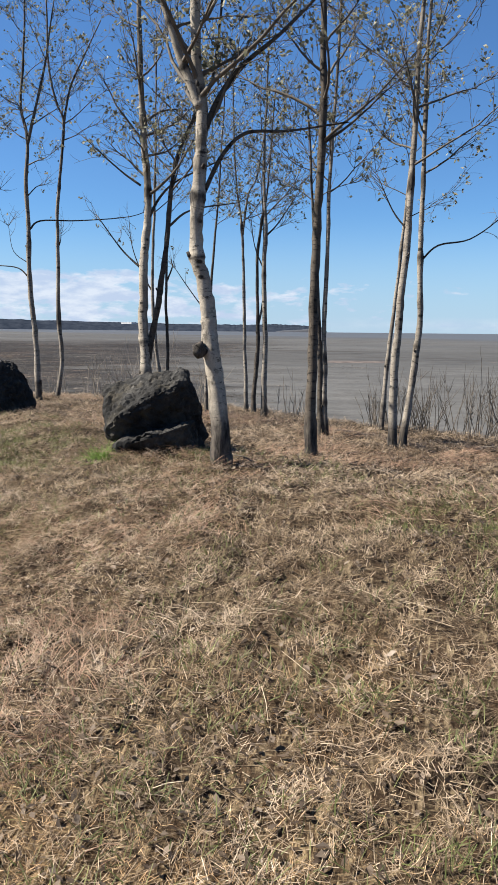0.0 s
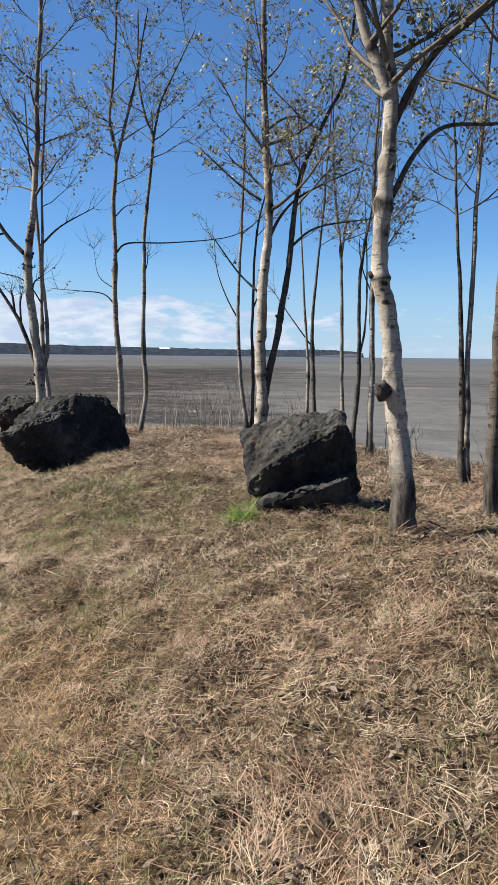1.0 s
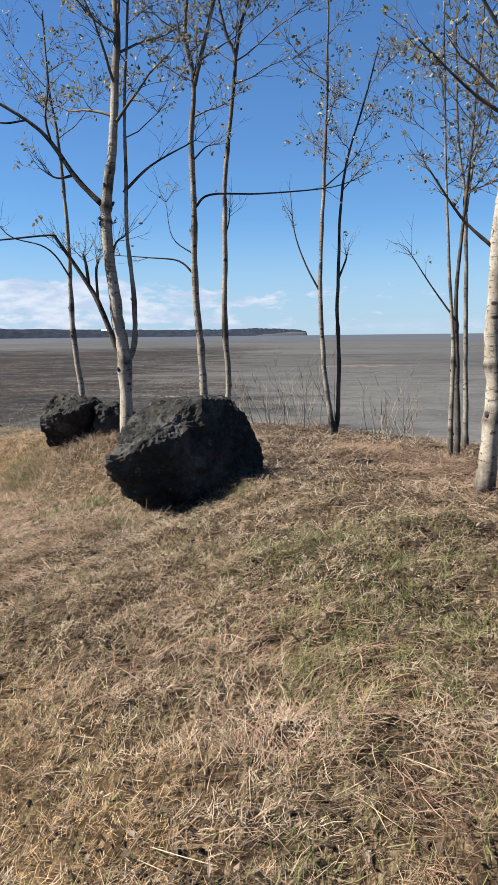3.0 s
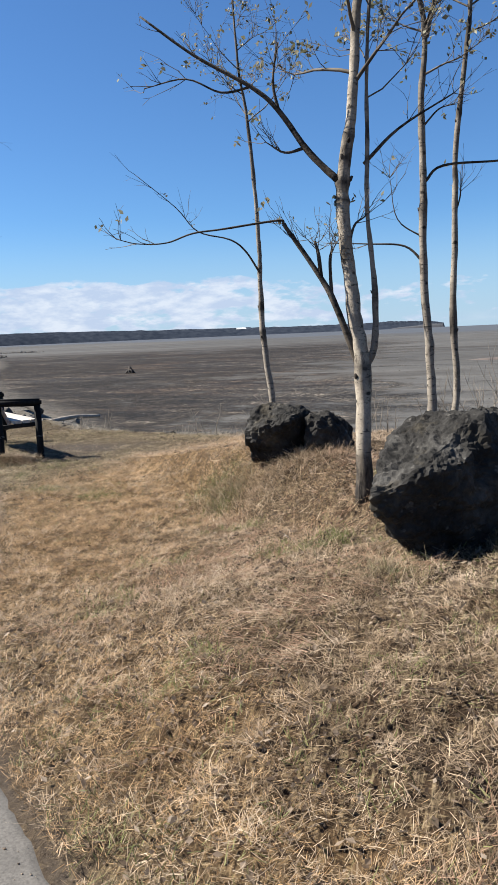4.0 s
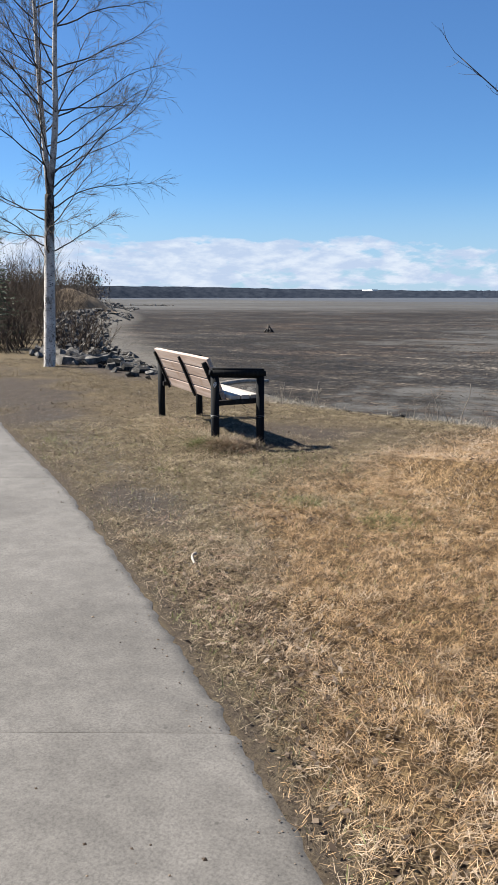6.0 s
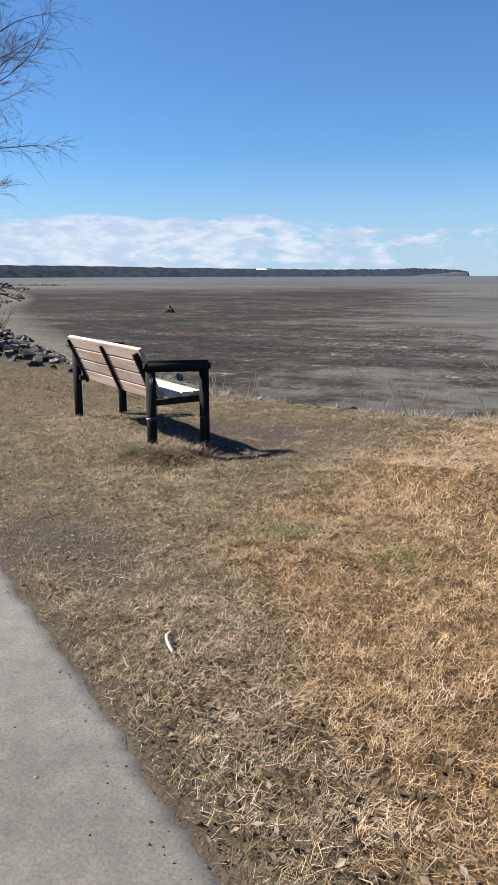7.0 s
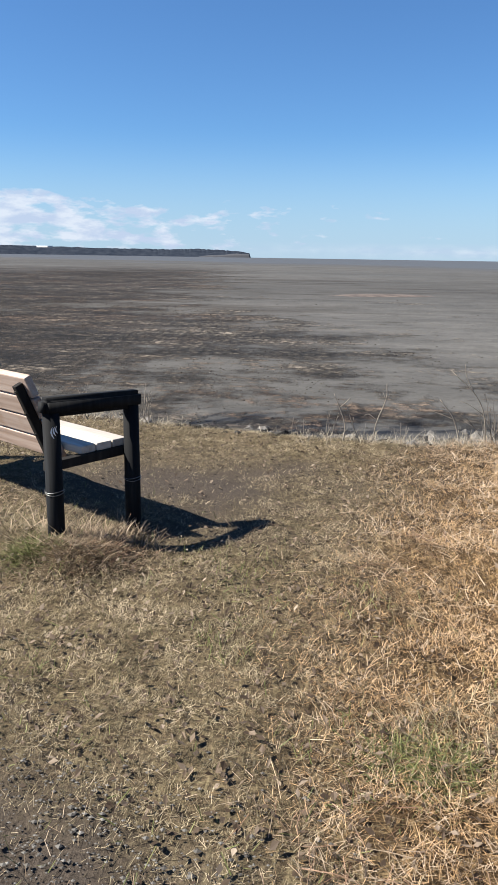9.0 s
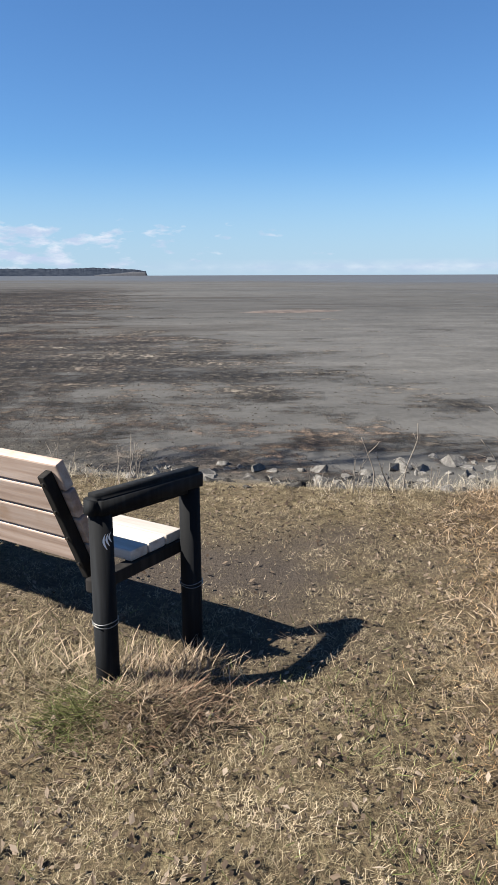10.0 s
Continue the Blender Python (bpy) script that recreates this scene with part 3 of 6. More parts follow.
def dirt_at(across, along):
    x, y = to_xy(across, along)
    d = np.hypot((across - 3.45) / 0.55, (along - 12.7) / 1.3) + (vnoise(x * 2.5, y * 2.5, 71, 3) - 0.5) * 1.1
    d = np.minimum(d, np.hypot((across - 3.5) / 1.15, (along - 19.0) / 5.0) + (vnoise(x * 2.1, y * 2.1, 74, 3) - 0.5) * 1.2)
    scree = sstep((along - 19.6) / 1.5) * sstep((across - crest(along) + 1.1) / 0.7)
    strip = np.abs(across - path_edge(along) - 0.04 - (vnoise(x * 3, y * 3, 72, 2) - 0.5) * 0.12) / 0.1
    bench_d = np.hypot((x + 8.35) / 1.6, (y - 13.55) / 1.15) + (vnoise(x * 2, y * 2, 73, 3) - 0.5) * 0.9
    return np.clip(np.maximum(np.maximum(np.maximum(1.5 - 1.4 * d, 0.9 - 0.7 * strip), 1.3 - 1.3 * bench_d), scree), 0, 1)


def ground_z(x, y):
    a, s = to_as(x, y)
    return float(fields(np.array([a]), np.array([s]))[0][0])


def stretch(lo, hi, step, out_lo, out_hi, growth=1.16):
    mid = list(np.arange(lo, hi, step))
    d, v = step, hi
    while v < out_hi:
        mid.append(v)
        d *= growth
        v += d
    mid.append(out_hi)
    d, v = step * growth, lo - step
    left = []
    while v > out_lo:
        left.append(v)
        d *= growth
        v -= d
    return np.array([out_lo] + left[::-1] + mid)


ga = stretch(2.2, 11.0, 0.06, -900, 4800)
gs = stretch(-1.0, 20.0, 0.07, -4500, 4800)
GA, GS = np.meshgrid(ga, gs, indexing="ij")
gz, gshore, ggold, gworn = fields(GA.ravel(), GS.ravel())
gx, gy = to_xy(GA.ravel(), GS.ravel())
gme = bpy.data.meshes.new("ground")
na, ns = len(ga), len(gs)
idx = np.arange(na * ns).reshape(na, ns)
quads = np.stack([idx[:-1, :-1], idx[1:, :-1], idx[1:, 1:], idx[:-1, 1:]], -1).reshape(-1, 4)


def fast_mesh(name, verts, faces, mat, smooth=True):
    me = bpy.data.meshes.new(name)
    k = faces.shape[1]
    me.vertices.add(len(verts))
    me.vertices.foreach_set("co", np.ascontiguousarray(verts, np.float32).ravel())
    me.loops.add(faces.size)
    me.loops.foreach_set("vertex_index", faces.astype(np.int32).ravel())
    me.polygons.add(len(faces))
    me.polygons.foreach_set("loop_start", np.arange(0, faces.size, k, dtype=np.int32))
    me.polygons.foreach_set("use_smooth", np.full(len(faces), smooth))
    me.materials.append(mat)
    me.update(calc_edges=True)
    return me


gme = fast_mesh("ground", np.stack([gx, gy, gz], 1), quads, M_GROUND)
gwet = sstep((gshore - 130 - (vnoise(gx * 0.012, gy * 0.03, 91, 3) - 0.5) * 220) / 120)
for nm, val in (("shore", gshore), ("gold", ggold), ("worn", gworn), ("dirt", dirt_at(GA.ravel(), GS.ravel())), ("wet", gwet)):
    gme.attributes.new(nm, "FLOAT", "POINT").data.foreach_set("value", val.astype(np.float32))
ground = tagged(new("ground", gme), "dry straw bank falling to wide grey tidal mudflats", "ground", kind="structure")

# ---- walkway ----
path = thing("pavement", (0, 0, 0), "pale grey worn concrete walkway with ragged grassy edge", "path")
tagged(path, kind="structure")
SEAMS = [-30, -10, -6, -2, 2, 6, 9.7, 13.6, 17.6, 21.6, 25.6, 34]
for a0, a1 in zip(SEAMS, SEAMS[1:]):
    ss = np.linspace(a0 + 0.001, a1 - 0.001, int((a1 - a0) / 0.04))
    ss = np.concatenate([ss[:1], [a0 + 0.012, a0 + 0.025], ss[1:-1], [a1 - 0.025, a1 - 0.012], ss[-1:]])
    vs, fs = [], []
    for i, s in enumerate(ss):
        e = float(path_edge(s)) + 0.02 * noise.noise((s * 4, 7, 0)) + 0.02 * noise.noise((s * 13, 3, 0)) + 0.015 * noise.noise((s * 31, 3, 0))
        row = [e - 2.68, e - 1.38, e - 0.05, e, e + 0.02]
        hs = [0.012, 0.016, 0.011, 0.003, -0.03]
        drop = 0.005 * max(0.0, 1 - min(s - a0, a1 - s) / 0.02)
        for a, h in zip(row, hs):
            x, y = to_xy(a, s + 0.45 * (e - a))
            vs.append((x, y, h - drop))
    k = 5
    for i in range(len(ss) - 1):
        for j in range(k - 1):
            fs.append((i * k + j, i * k + j + 1, (i + 1) * k + j + 1, (i + 1) * k + j))
    put("slab", fast_mesh("slab", np.array(vs), np.array(fs), M_PATH), path)

# ---- trees ----
rng = random.Random(5)


def rvec(scale=1.0):
    return Vector((rng.uniform(-1, 1), rng.uniform(-1, 1), rng.uniform(-1, 1))) * scale


def grow(start, heading, length, steps, wander, lift):
    """The line of a branch that wanders and turns up towards the light."""
    pts, d = [start.copy()], heading.normalized()
    for _ in range(steps):
        d = (d + rvec(wander) + Vector((0, 0, lift))).normalized()
        pts.append(pts[-1] + d * (length / steps))
    return pts


def leaf_bunch(acc, p, size, count):
    for _ in range(count):
        c = p + rvec(size * 1.3) + Vector((0, 0, -size * 0.5))
        ax = rvec().normalized() * size * rng.uniform(0.35, 0.6)
        ay = ax.cross(rvec()).normalized() * size * rng.uniform(0.6, 1.1)
        acc.quad(c, ax, ay, size * 0.25)


def twig_out(acc, leaves, pts, radius, count, reach, leafy, sub=2):
    """Twigs along a branch with bunches of opening leaves near their tips."""
    for _ in range(count):
        i = rng.randint(len(pts) // 4, len(pts) - 1)
        j = max(i - 1, 0)
        d = (pts[i] - pts[j]) if i > j else Vector((0, 0, 1))
        h = (d.normalized() + rvec(0.95) + Vector((0, 0, 0.15))).normalized()
        ln = reach * rng.uniform(0.4, 1.0)
        tw = grow(pts[i], h, ln, 5, 0.28, 0.07)
        acc.tube(tw, [max(radius * (1 - 0.16 * k), 0.0012) for k in range(6)], 3, cap=False)
        for _s in range(sub):
            m = rng.randint(1, 4)
            t2 = grow(tw[m], (tw[m + 1] - tw[m]).normalized() + rvec(0.9), ln * rng.uniform(0.25, 0.55), 3, 0.3, 0.05)
            acc.tube(t2, [radius * 0.55, radius * 0.45, radius * 0.35, radius * 0.25], 3, cap=False)
            if rng.random() < leafy:
                leaf_bunch(leaves, t2[-1], 0.02, rng.randint(2, 4))
        if rng.random() < leafy:
            leaf_bunch(leaves, tw[-1], 0.024, rng.randint(3, 6))


def stem_mesh(pts, r0, r1, mat, sides=10, flare=0.35, old_to=0.0, knots=3, seed=0):
    acc = Acc()
    line = spline(pts, 8)
    z0, n = line[0].z, len(line) - 1
    rad, old = [], []
    kn = [rng.uniform(0.06, 0.75) for _ in range(knots)]
    for i, p in enumerate(line):
        t = i / n
        r = r0 * (1 - t) + r1 * t
        r *= 1 + flare * math.exp(-(p.z - z0) / 0.13)
        for k in kn:
            r *= 1 + 0.16 * math.exp(-((t - k) * n / 0.9) ** 2)
        rad.append(r)
        scar = max([0.9 * math.exp(-((t - k) * n / 0.75) ** 2) for k in kn] + [0.0])
        old.append(max(0.0, min(1.0, (old_to - (p.z - z0)) / 0.3 + 0.5)) if old_to else 0.0)
        old[-1] = max(old[-1], 0.7 * max(0.0, min(1.0, (p.z - 2.5) / 0.9)), scar)
    for i in range(2, n + 1):
        q = line[i] * 3.3
        amp = 0.28 * r0
        line[i] = line[i] + Vector((noise.noise(q), noise.noise(q + Vector((9, 4, 2))), 0)) * amp
    acc.tube(line, rad, sides, 0.2, old)
    for k in kn:
        i = int(k * n)
        h = Vector((rng.uniform(-1, 1), rng.uniform(-1, 0.2), 0.4)).normalized()
        stub = [line[i], line[i] + h * (rad[i] * 1.1), line[i] + h * (rad[i] * 1.35) + Vector((0, 0, 0.012))]
        acc.tube(stub, [rad[i] * 0.42, rad[i] * 0.3, rad[i] * 0.16], 6, 0.3, [1.0, 1.0, 1.0])
    return line, rad, acc.mesh("trunk", mat)


def tree(label, stems, limbs=(), crown_from=2.3, branches=14, twigs=9, leafy=0.5, mat=None, reach=0.95, group="trees on the bank", category="tree"):
    """stems: (points, base radius, top radius, material, bark age height); limbs: (points, radius, top radius)."""
    base = Vector(stems[0][0][0])
    base.z = min(base.z, ground_z(base.x, base.y))
    t = thing("tree", base, label, category, group)
    inv = Matrix.Translation(-base)
    tw, lv = Acc(), Acc()
    for pts, r0, r1, bark, age in stems:
        low = Vector(pts[0])
        first = [Vector(q) for q in pts]
        if low.z - ground_z(low.x, low.y) < 0.35:
            first[0].z = ground_z(low.x, low.y) - 0.06
        line, rad, me = stem_mesh(first, r0, r1, bark, 12 if r0 > 0.04 else 7, 0.35 if r0 > 0.03 else 0.15, age, 6 if r0 > 0.04 else 3)
        me.transform(inv)
        put("trunk", me, t)
        high = [i for i, p in enumerate(line) if p.z > crown_from]
        if not high:
            continue
        share = max(3, int(branches * r0 / stems[0][1]))
        for b in range(share):
            i = high[int((b + rng.random() * 0.8) / share * (len(high) - 1))]
            az = b * 2.4 + rng.uniform(-0.6, 0.6)
            up = rng.uniform(0.25, 0.9)
            h = Vector((math.cos(az), math.sin(az), up))
            ln = reach * rng.uniform(0.5, 1.15) * (1.15 - 0.5 * i / len(line))
            br = grow(line[i], h, ln, 7, 0.2, 0.06)
            r = min(rad[i] * 0.45, 0.016)
            a = Acc()
            a.tube(br, [max(r * (1 - 0.12 * k), 0.002) for k in range(8)], 5, 0.1, cap=False)
            bm_ = a.mesh("branch", M_TWIG)
            bm_.transform(inv)
            put("branch", bm_, t)
            twig_out(tw, lv, br, 0.0032, int(twigs * 1.4), 0.42, leafy, 3)
        twig_out(tw, lv, line[high[0]:], 0.003, 6, 0.4, leafy)
    for pts, r0, r1 in limbs:
        line = spline(pts, 5)
        a = Acc()
        n = len(line) - 1
        a.tube(line, [r0 + (r1 - r0) * i / n for i in range(n + 1)], 6, 0.1)
        me = a.mesh("branch", M_BARK_DARK if r0 < 0.025 else M_BARK_GREY)
        me.transform(inv)
        put("branch", me, t)
        twig_out(tw, lv, line[n // 2:], 0.003, 7, 0.35, leafy * 0.22)
    if tw.v:
        me = tw.mesh("spray", M_TWIG)
        me.transform(inv)
        tagged(put("spray", me, t), kind="stuff")
    if lv.v:
        me = lv.mesh("leaves", M_BUD, False)
        me.transform(inv)
        tagged(put("leaves", me, t, "small opening olive-brown leaves"), kind="stuff")
    return t


YOUNG = "tall slender tree with small opening leaves"
# the stout pale trunk with a dark burl
tree("stout pale aspen with a dark burl and opening leaves", [
    ([(0.1, 6.45, 0.5), (0.09, 6.45, 0.71), (0.06, 6.46, 1.03), (0.035, 6.45, 1.22), (0.01, 6.45, 1.4), (-0.02, 6.44, 1.61), (-0.05, 6.43, 1.76), (-0.045, 6.44, 2.12), (-0.025, 6.44, 2.5), (-0.055, 6.43, 2.8), (-0.055, 6.43, 3.3), (0.005, 6.47, 4.2), (0.065, 6.47, 5.4)], 0.058, 0.02, M_BARK, 0.42),
    ([(-0.035, 6.44, 2.55), (-0.095, 6.42, 2.7), (-0.155, 6.41, 2.84), (-0.235, 6.39, 3.1), (-0.355, 6.37, 3.6), (-0.435, 6.37, 4.6)], 0.030, 0.01, M_BARK, 0)],
    [([(-0.015, 6.44, 2.42), (0.065, 6.46, 2.6), (0.195, 6.5, 2.78), (0.395, 6.55, 2.95), (0.665, 6.57, 3.2)], 0.02, 0.007),
     ([(-0.015, 6.45, 2.1), (0.085, 6.47, 2.3), (0.215, 6.5, 2.42), (0.445, 6.57, 2.44), (0.765, 6.67, 2.5)], 0.015, 0.005)],
    2.45, 14, 9, 0.5)
burl = Acc()
burl.tube([Vector((-0.015, 6.39, 1.17)), Vector((-0.02, 6.385, 1.2)), Vector((-0.02, 6.385, 1.23)), Vector((-0.01, 6.4, 1.26))], [0.022, 0.042, 0.034, 0.012], 11, 1.3, [1.0] * 4)
bob = put("burl", burl.mesh("burl", M_BARK_DARK), bpy.data.objects["tree"], "dark knobbly burl")
bob.matrix_parent_inverse = bpy.data.objects["tree"].matrix_world.inverted()

# forked tree beside the sloping rock
tree("pale forked aspen with a dark leaning second stem", [
    ([(-1.13, 8.5, 0.43), (-1.09, 8.51, 0.97), (-1.11, 8.51, 1.35), (-1.11, 8.51, 1.69), (-1.09, 8.51, 2.09), (-1.06, 8.52, 2.3), (-1.07, 8.52, 2.66), (-1.09, 8.51, 3.01), (-1.11, 8.51, 3.6), (-1.1, 8.5, 4.6), (-1.05, 8.5, 5.8)], 0.050, 0.015, M_BARK, 0.2),
    ([(-1.09, 8.51, 0.95), (-1.06, 8.52, 1.15), (-0.98, 8.54, 1.57), (-0.93, 8.55, 1.9), (-0.89, 8.56, 2.23), (-0.86, 8.57, 2.58), (-0.79, 8.59, 2.86), (-0.63, 8.63, 3.2), (-0.5, 8.66, 3.55), (-0.4, 8.7, 4.6)], 0.031, 0.01, M_BARK_DARK, 0)],
    [([(-1.05, 8.52, 2.28), (-0.96, 8.54, 2.45), (-0.8, 8.58, 2.6), (-0.4, 8.7, 2.8)], 0.014, 0.005),
     ([(-0.9, 8.56, 2.2), (-0.7, 8.6, 2.35), (-0.3, 8.7, 2.42)], 0.012, 0.004),
     ([(-1.12, 8.51, 1.85), (-1.3, 8.5, 2.02), (-1.5, 8.45, 2.3)], 0.011, 0.004),
     ([(-1.12, 8.51, 2.55), (-1.3, 8.48, 2.68), (-1.6, 8.4, 2.95)], 0.011, 0.004)], 2.4, 15, 9, 0.5)

# tree behind the dark boulder, forking near the ground
tree("three-stemmed aspen forking low behind a boulder", [
    ([(-3.53, 9.38, 0.5), (-3.53, 9.37, 1.15), (-3.58, 9.37, 1.6), (-3.62, 9.36, 2.05), (-3.62, 9.36, 2.34), (-3.56, 9.37, 2.72), (-3.52, 9.39, 3.25), (-3.5, 9.39, 3.8), (-3.44, 9.4, 4.6), (-3.4, 9.4, 5.6)], 0.05, 0.014, M_BARK, 0.35),
    ([(-3.52, 9.38, 1.2), (-3.46, 9.39, 1.36), (-3.45, 9.39, 1.65), (-3.485, 9.39, 2.1), (-3.48, 9.39, 2.54), (-3.465, 9.39, 3.05), (-3.4, 9.4, 4.0)], 0.021, 0.008, M_BARK_GREY, 0)],
    [([(-3.54, 9.37, 1.2), (-3.68, 9.34, 1.6), (-3.76, 9.33, 1.76), (-3.88, 9.31, 1.95), (-3.97, 9.28, 2.09)], 0.024, 0.012),
     ([(-3.76, 9.33, 1.76), (-3.77, 9.32, 1.9), (-3.79, 9.32, 1.98)], 0.014, 0.009),
     ([(-3.7, 9.34, 1.65), (-3.705, 9.34, 1.85), (-3.69, 9.34, 1.93)], 0.012, 0.008),
     ([(-3.6, 9.36, 1.9), (-3.56, 9.36, 2.05), (-3.5, 9.38, 2.1)], 0.012, 0.004),
     ([(-3.64, 9.35, 2.31), (-3.81, 9.32, 2.49), (-3.98, 9.29, 2.74), (-4.13, 9.25, 2.88), (-4.45, 9.17, 3.08), (-4.75, 9.1, 3.32)], 0.022, 0.006),
     ([(-3.98, 9.29, 2.74), (-4.0, 9.27, 2.9), (-3.96, 9.26, 3.1)], 0.011, 0.004),
     ([(-4.13, 9.25, 2.88), (-4.3, 9.2, 2.86), (-4.5, 9.15, 2.95), (-4.75, 9.1, 2.92)], 0.008, 0.003),
     ([(-3.82, 9.32, 2.52), (-3.95, 9.3, 2.5), (-4.05, 9.25, 2.56)], 0.011, 0.003),
     ([(-3.5, 9.39, 2.4), (-3.3, 9.42, 2.58), (-3.0, 9.5, 2.75)], 0.012, 0.004),
     ([(-3.97, 9.28, 2.09), (-4.0, 9.26, 2.11), (-4.3, 9.12, 2.07), (-4.46, 9.04, 2.05), (-4.6, 8.97, 2.0), (-4.75, 8.9, 2.0), (-4.86, 8.84, 2.03)], 0.0085, 0.0025)], 2.75, 14, 9, 0.5)

tree(YOUNG + " behind the broken rock", [
    ([(-5.1, 12.34, 0.4), (-5.11, 12.34, 0.8), (-5.17, 12.33, 1.4), (-5.18, 12.33, 2.01), (-5.18, 12.33, 2.49), (-5.21, 12.32, 3.07), (-5.25, 12.32, 3.64), (-5.31, 12.3, 4.08), (-5.35, 12.3, 4.9)], 0.036, 0.01, M_BARK_GREY, 0.3)],
    [([(-5.17, 12.31, 2.07), (-5.3, 12.25, 2.3), (-5.44, 12.17, 2.42), (-5.73, 12.03, 2.51), (-5.92, 11.94, 2.75), (-6.27, 11.77, 3.08)], 0.012, 0.003)], 3.5, 8, 8, 0.45)

tree(YOUNG + " and two low side limbs", [
    ([(-3.26, 10.7, 0.4), (-3.26, 10.7, 0.66), (-3.28, 10.69, 1.31), (-3.32, 10.68, 1.94), (-3.31, 10.68, 2.5), (-3.32, 10.68, 3.05), (-3.29, 10.69, 3.54), (-3.35, 10.67, 3.91), (-3.3, 10.69, 4.54), (-3.26, 10.69, 5.2)], 0.04, 0.01, M_BARK_GREY, 0.25),
    ([(-3.29, 10.69, 3.5), (-3.18, 10.71, 3.91), (-3.06, 10.75, 4.43), (-2.94, 10.77, 5.1)], 0.02, 0.007, M_BARK_GREY, 0)],
    [([(-3.3, 10.68, 2.5), (-3.17, 10.72, 2.61), (-2.73, 10.83, 2.62), (-2.12, 10.98, 2.68), (-1.8, 11.0, 2.8)], 0.012, 0.003),
     ([(-3.31, 10.68, 1.92), (-3.45, 10.66, 2.05), (-3.7, 10.6, 2.08), (-4.0, 10.5, 2.1)], 0.011, 0.003),
     ([(-3.31, 10.68, 2.1), (-3.5, 10.65, 2.25), (-3.55, 10.64, 2.55)], 0.007, 0.002),
     ([(-3.3, 10.68, 2.9), (-3.2, 10.7, 3.0), (-3.1, 10.7, 3.02)], 0.008, 0.003)], 3.2, 9, 8, 0.5)
tree(YOUNG + " bent at the foot", [
    ([(-3.19, 11.04, 0.42), (-3.11, 11.06, 0.87), (-3.13, 11.05, 1.48), (-3.12, 11.05, 2.3), (-3.11, 11.06, 2.77), (-3.05, 11.07, 3.34), (-3.01, 11.08, 3.84), (-3.09, 11.06, 4.06), (-3.16, 11.04, 4.5), (-3.15, 11.0, 5.2)], 0.031, 0.009, M_BARK_GREY, 0.2),
    ([(-3.01, 11.08, 3.8), (-2.92, 11.11, 4.23), (-2.77, 11.14, 4.55), (-2.55, 11.2, 5.0)], 0.015, 0.006, M_BARK_GREY, 0)],
    [([(-3.12, 11.05, 2.3), (-3.08, 11.06, 2.42), (-3.07, 11.06, 2.55)], 0.008, 0.004)], 3.5, 8, 8, 0.5)
tree("pair of slim stems from one root at the bank edge", [
    ([(-2.2, 12.46, 0.25), (-2.23, 12.46, 0.5), (-2.3, 12.44, 1.05), (-2.34, 12.43, 1.8), (-2.33, 12.43, 2.61), (-2.3, 12.44, 3.27), (-2.28, 12.44, 3.92), (-2.27, 12.45, 4.8), (-2.25, 12.45, 5.4)], 0.033, 0.008, M_BARK_GREY, 0.3),
    ([(-2.19, 12.47, 0.25), (-2.15, 12.48, 0.5), (-2.14, 12.48, 1.04), (-2.16, 12.48, 1.6), (-2.15, 12.48, 2.14), (-2.13, 12.48, 2.8), (-2.06, 12.5, 3.26), (-1.9, 12.54, 3.8), (-1.75, 12.6, 4.4)], 0.028, 0.007, M_BARK_DARK, 0.3)],
    [([(-2.34, 12.43, 1.85), (-2.5, 12.4, 2.15), (-2.62, 12.37, 2.5), (-2.66, 12.36, 2.9)], 0.012, 0.004),
     ([(-2.15, 12.48, 2.0), (-2.08, 12.5, 2.18), (-2.06, 12.5, 2.26)], 0.014, 0.008)], 2.9, 9, 8, 0.45)

# dark slim clump on the seaward side
tree("tall dark-barked straight tree", [
    ([(0.55, 7.13, 0.4), (0.54, 7.13, 0.98), (0.55, 7.13, 1.42), (0.55, 7.13, 1.86), (0.57, 7.14, 2.35), (0.58, 7.14, 2.76), (0.57, 7.14, 3.15), (0.56, 7.14, 4.0), (0.6, 7.1, 5.2)], 0.038, 0.014, M_BARK_DARK, 0.3)],
    [([(0.57, 7.14, 2.5), (0.75, 7.16, 2.62), (1.0, 7.2, 2.85)], 0.011, 0.004)], 2.5, 12, 8, 0.5)
tree("dark slim twin-stemmed tree", [
    ([(0.5, 8.81, 0.2), (0.48, 8.8, 0.7), (0.46, 8.8, 1.26), (0.47, 8.8, 1.99), (0.48, 8.8, 2.69), (0.52, 8.81, 3.6), (0.55, 8.81, 4.8)], 0.029, 0.009, M_BARK_GREY, 0.3),
    ([(0.46, 8.8, 0.2), (0.44, 8.8, 0.76), (0.42, 8.79, 1.26), (0.39, 8.78, 1.75), (0.35, 8.77, 2.23), (0.28, 8.76, 3.2)], 0.03, 0.008, M_BARK_DARK, 0)],
    [], 2.4, 9, 8, 0.45)
tree("slightly leaning tree with peeling grey bark", [
    ([(1.1, 8.2, 0.3), (1.08, 8.2, 0.92), (1.1, 8.2, 1.36), (1.13, 8.21, 1.84), (1.15, 8.21, 2.39), (1.16, 8.21, 2.88), (1.17, 8.21, 3.36), (1.2, 8.22, 4.2), (1.2, 8.2, 5.4)], 0.037, 0.012, M_BARK_GREY, 0.3)],
    [([(1.14, 8.21, 2.1), (1.02, 8.2, 2.25), (0.9, 8.15, 2.5)], 0.008, 0.003)], 2.5, 12, 8, 0.5)
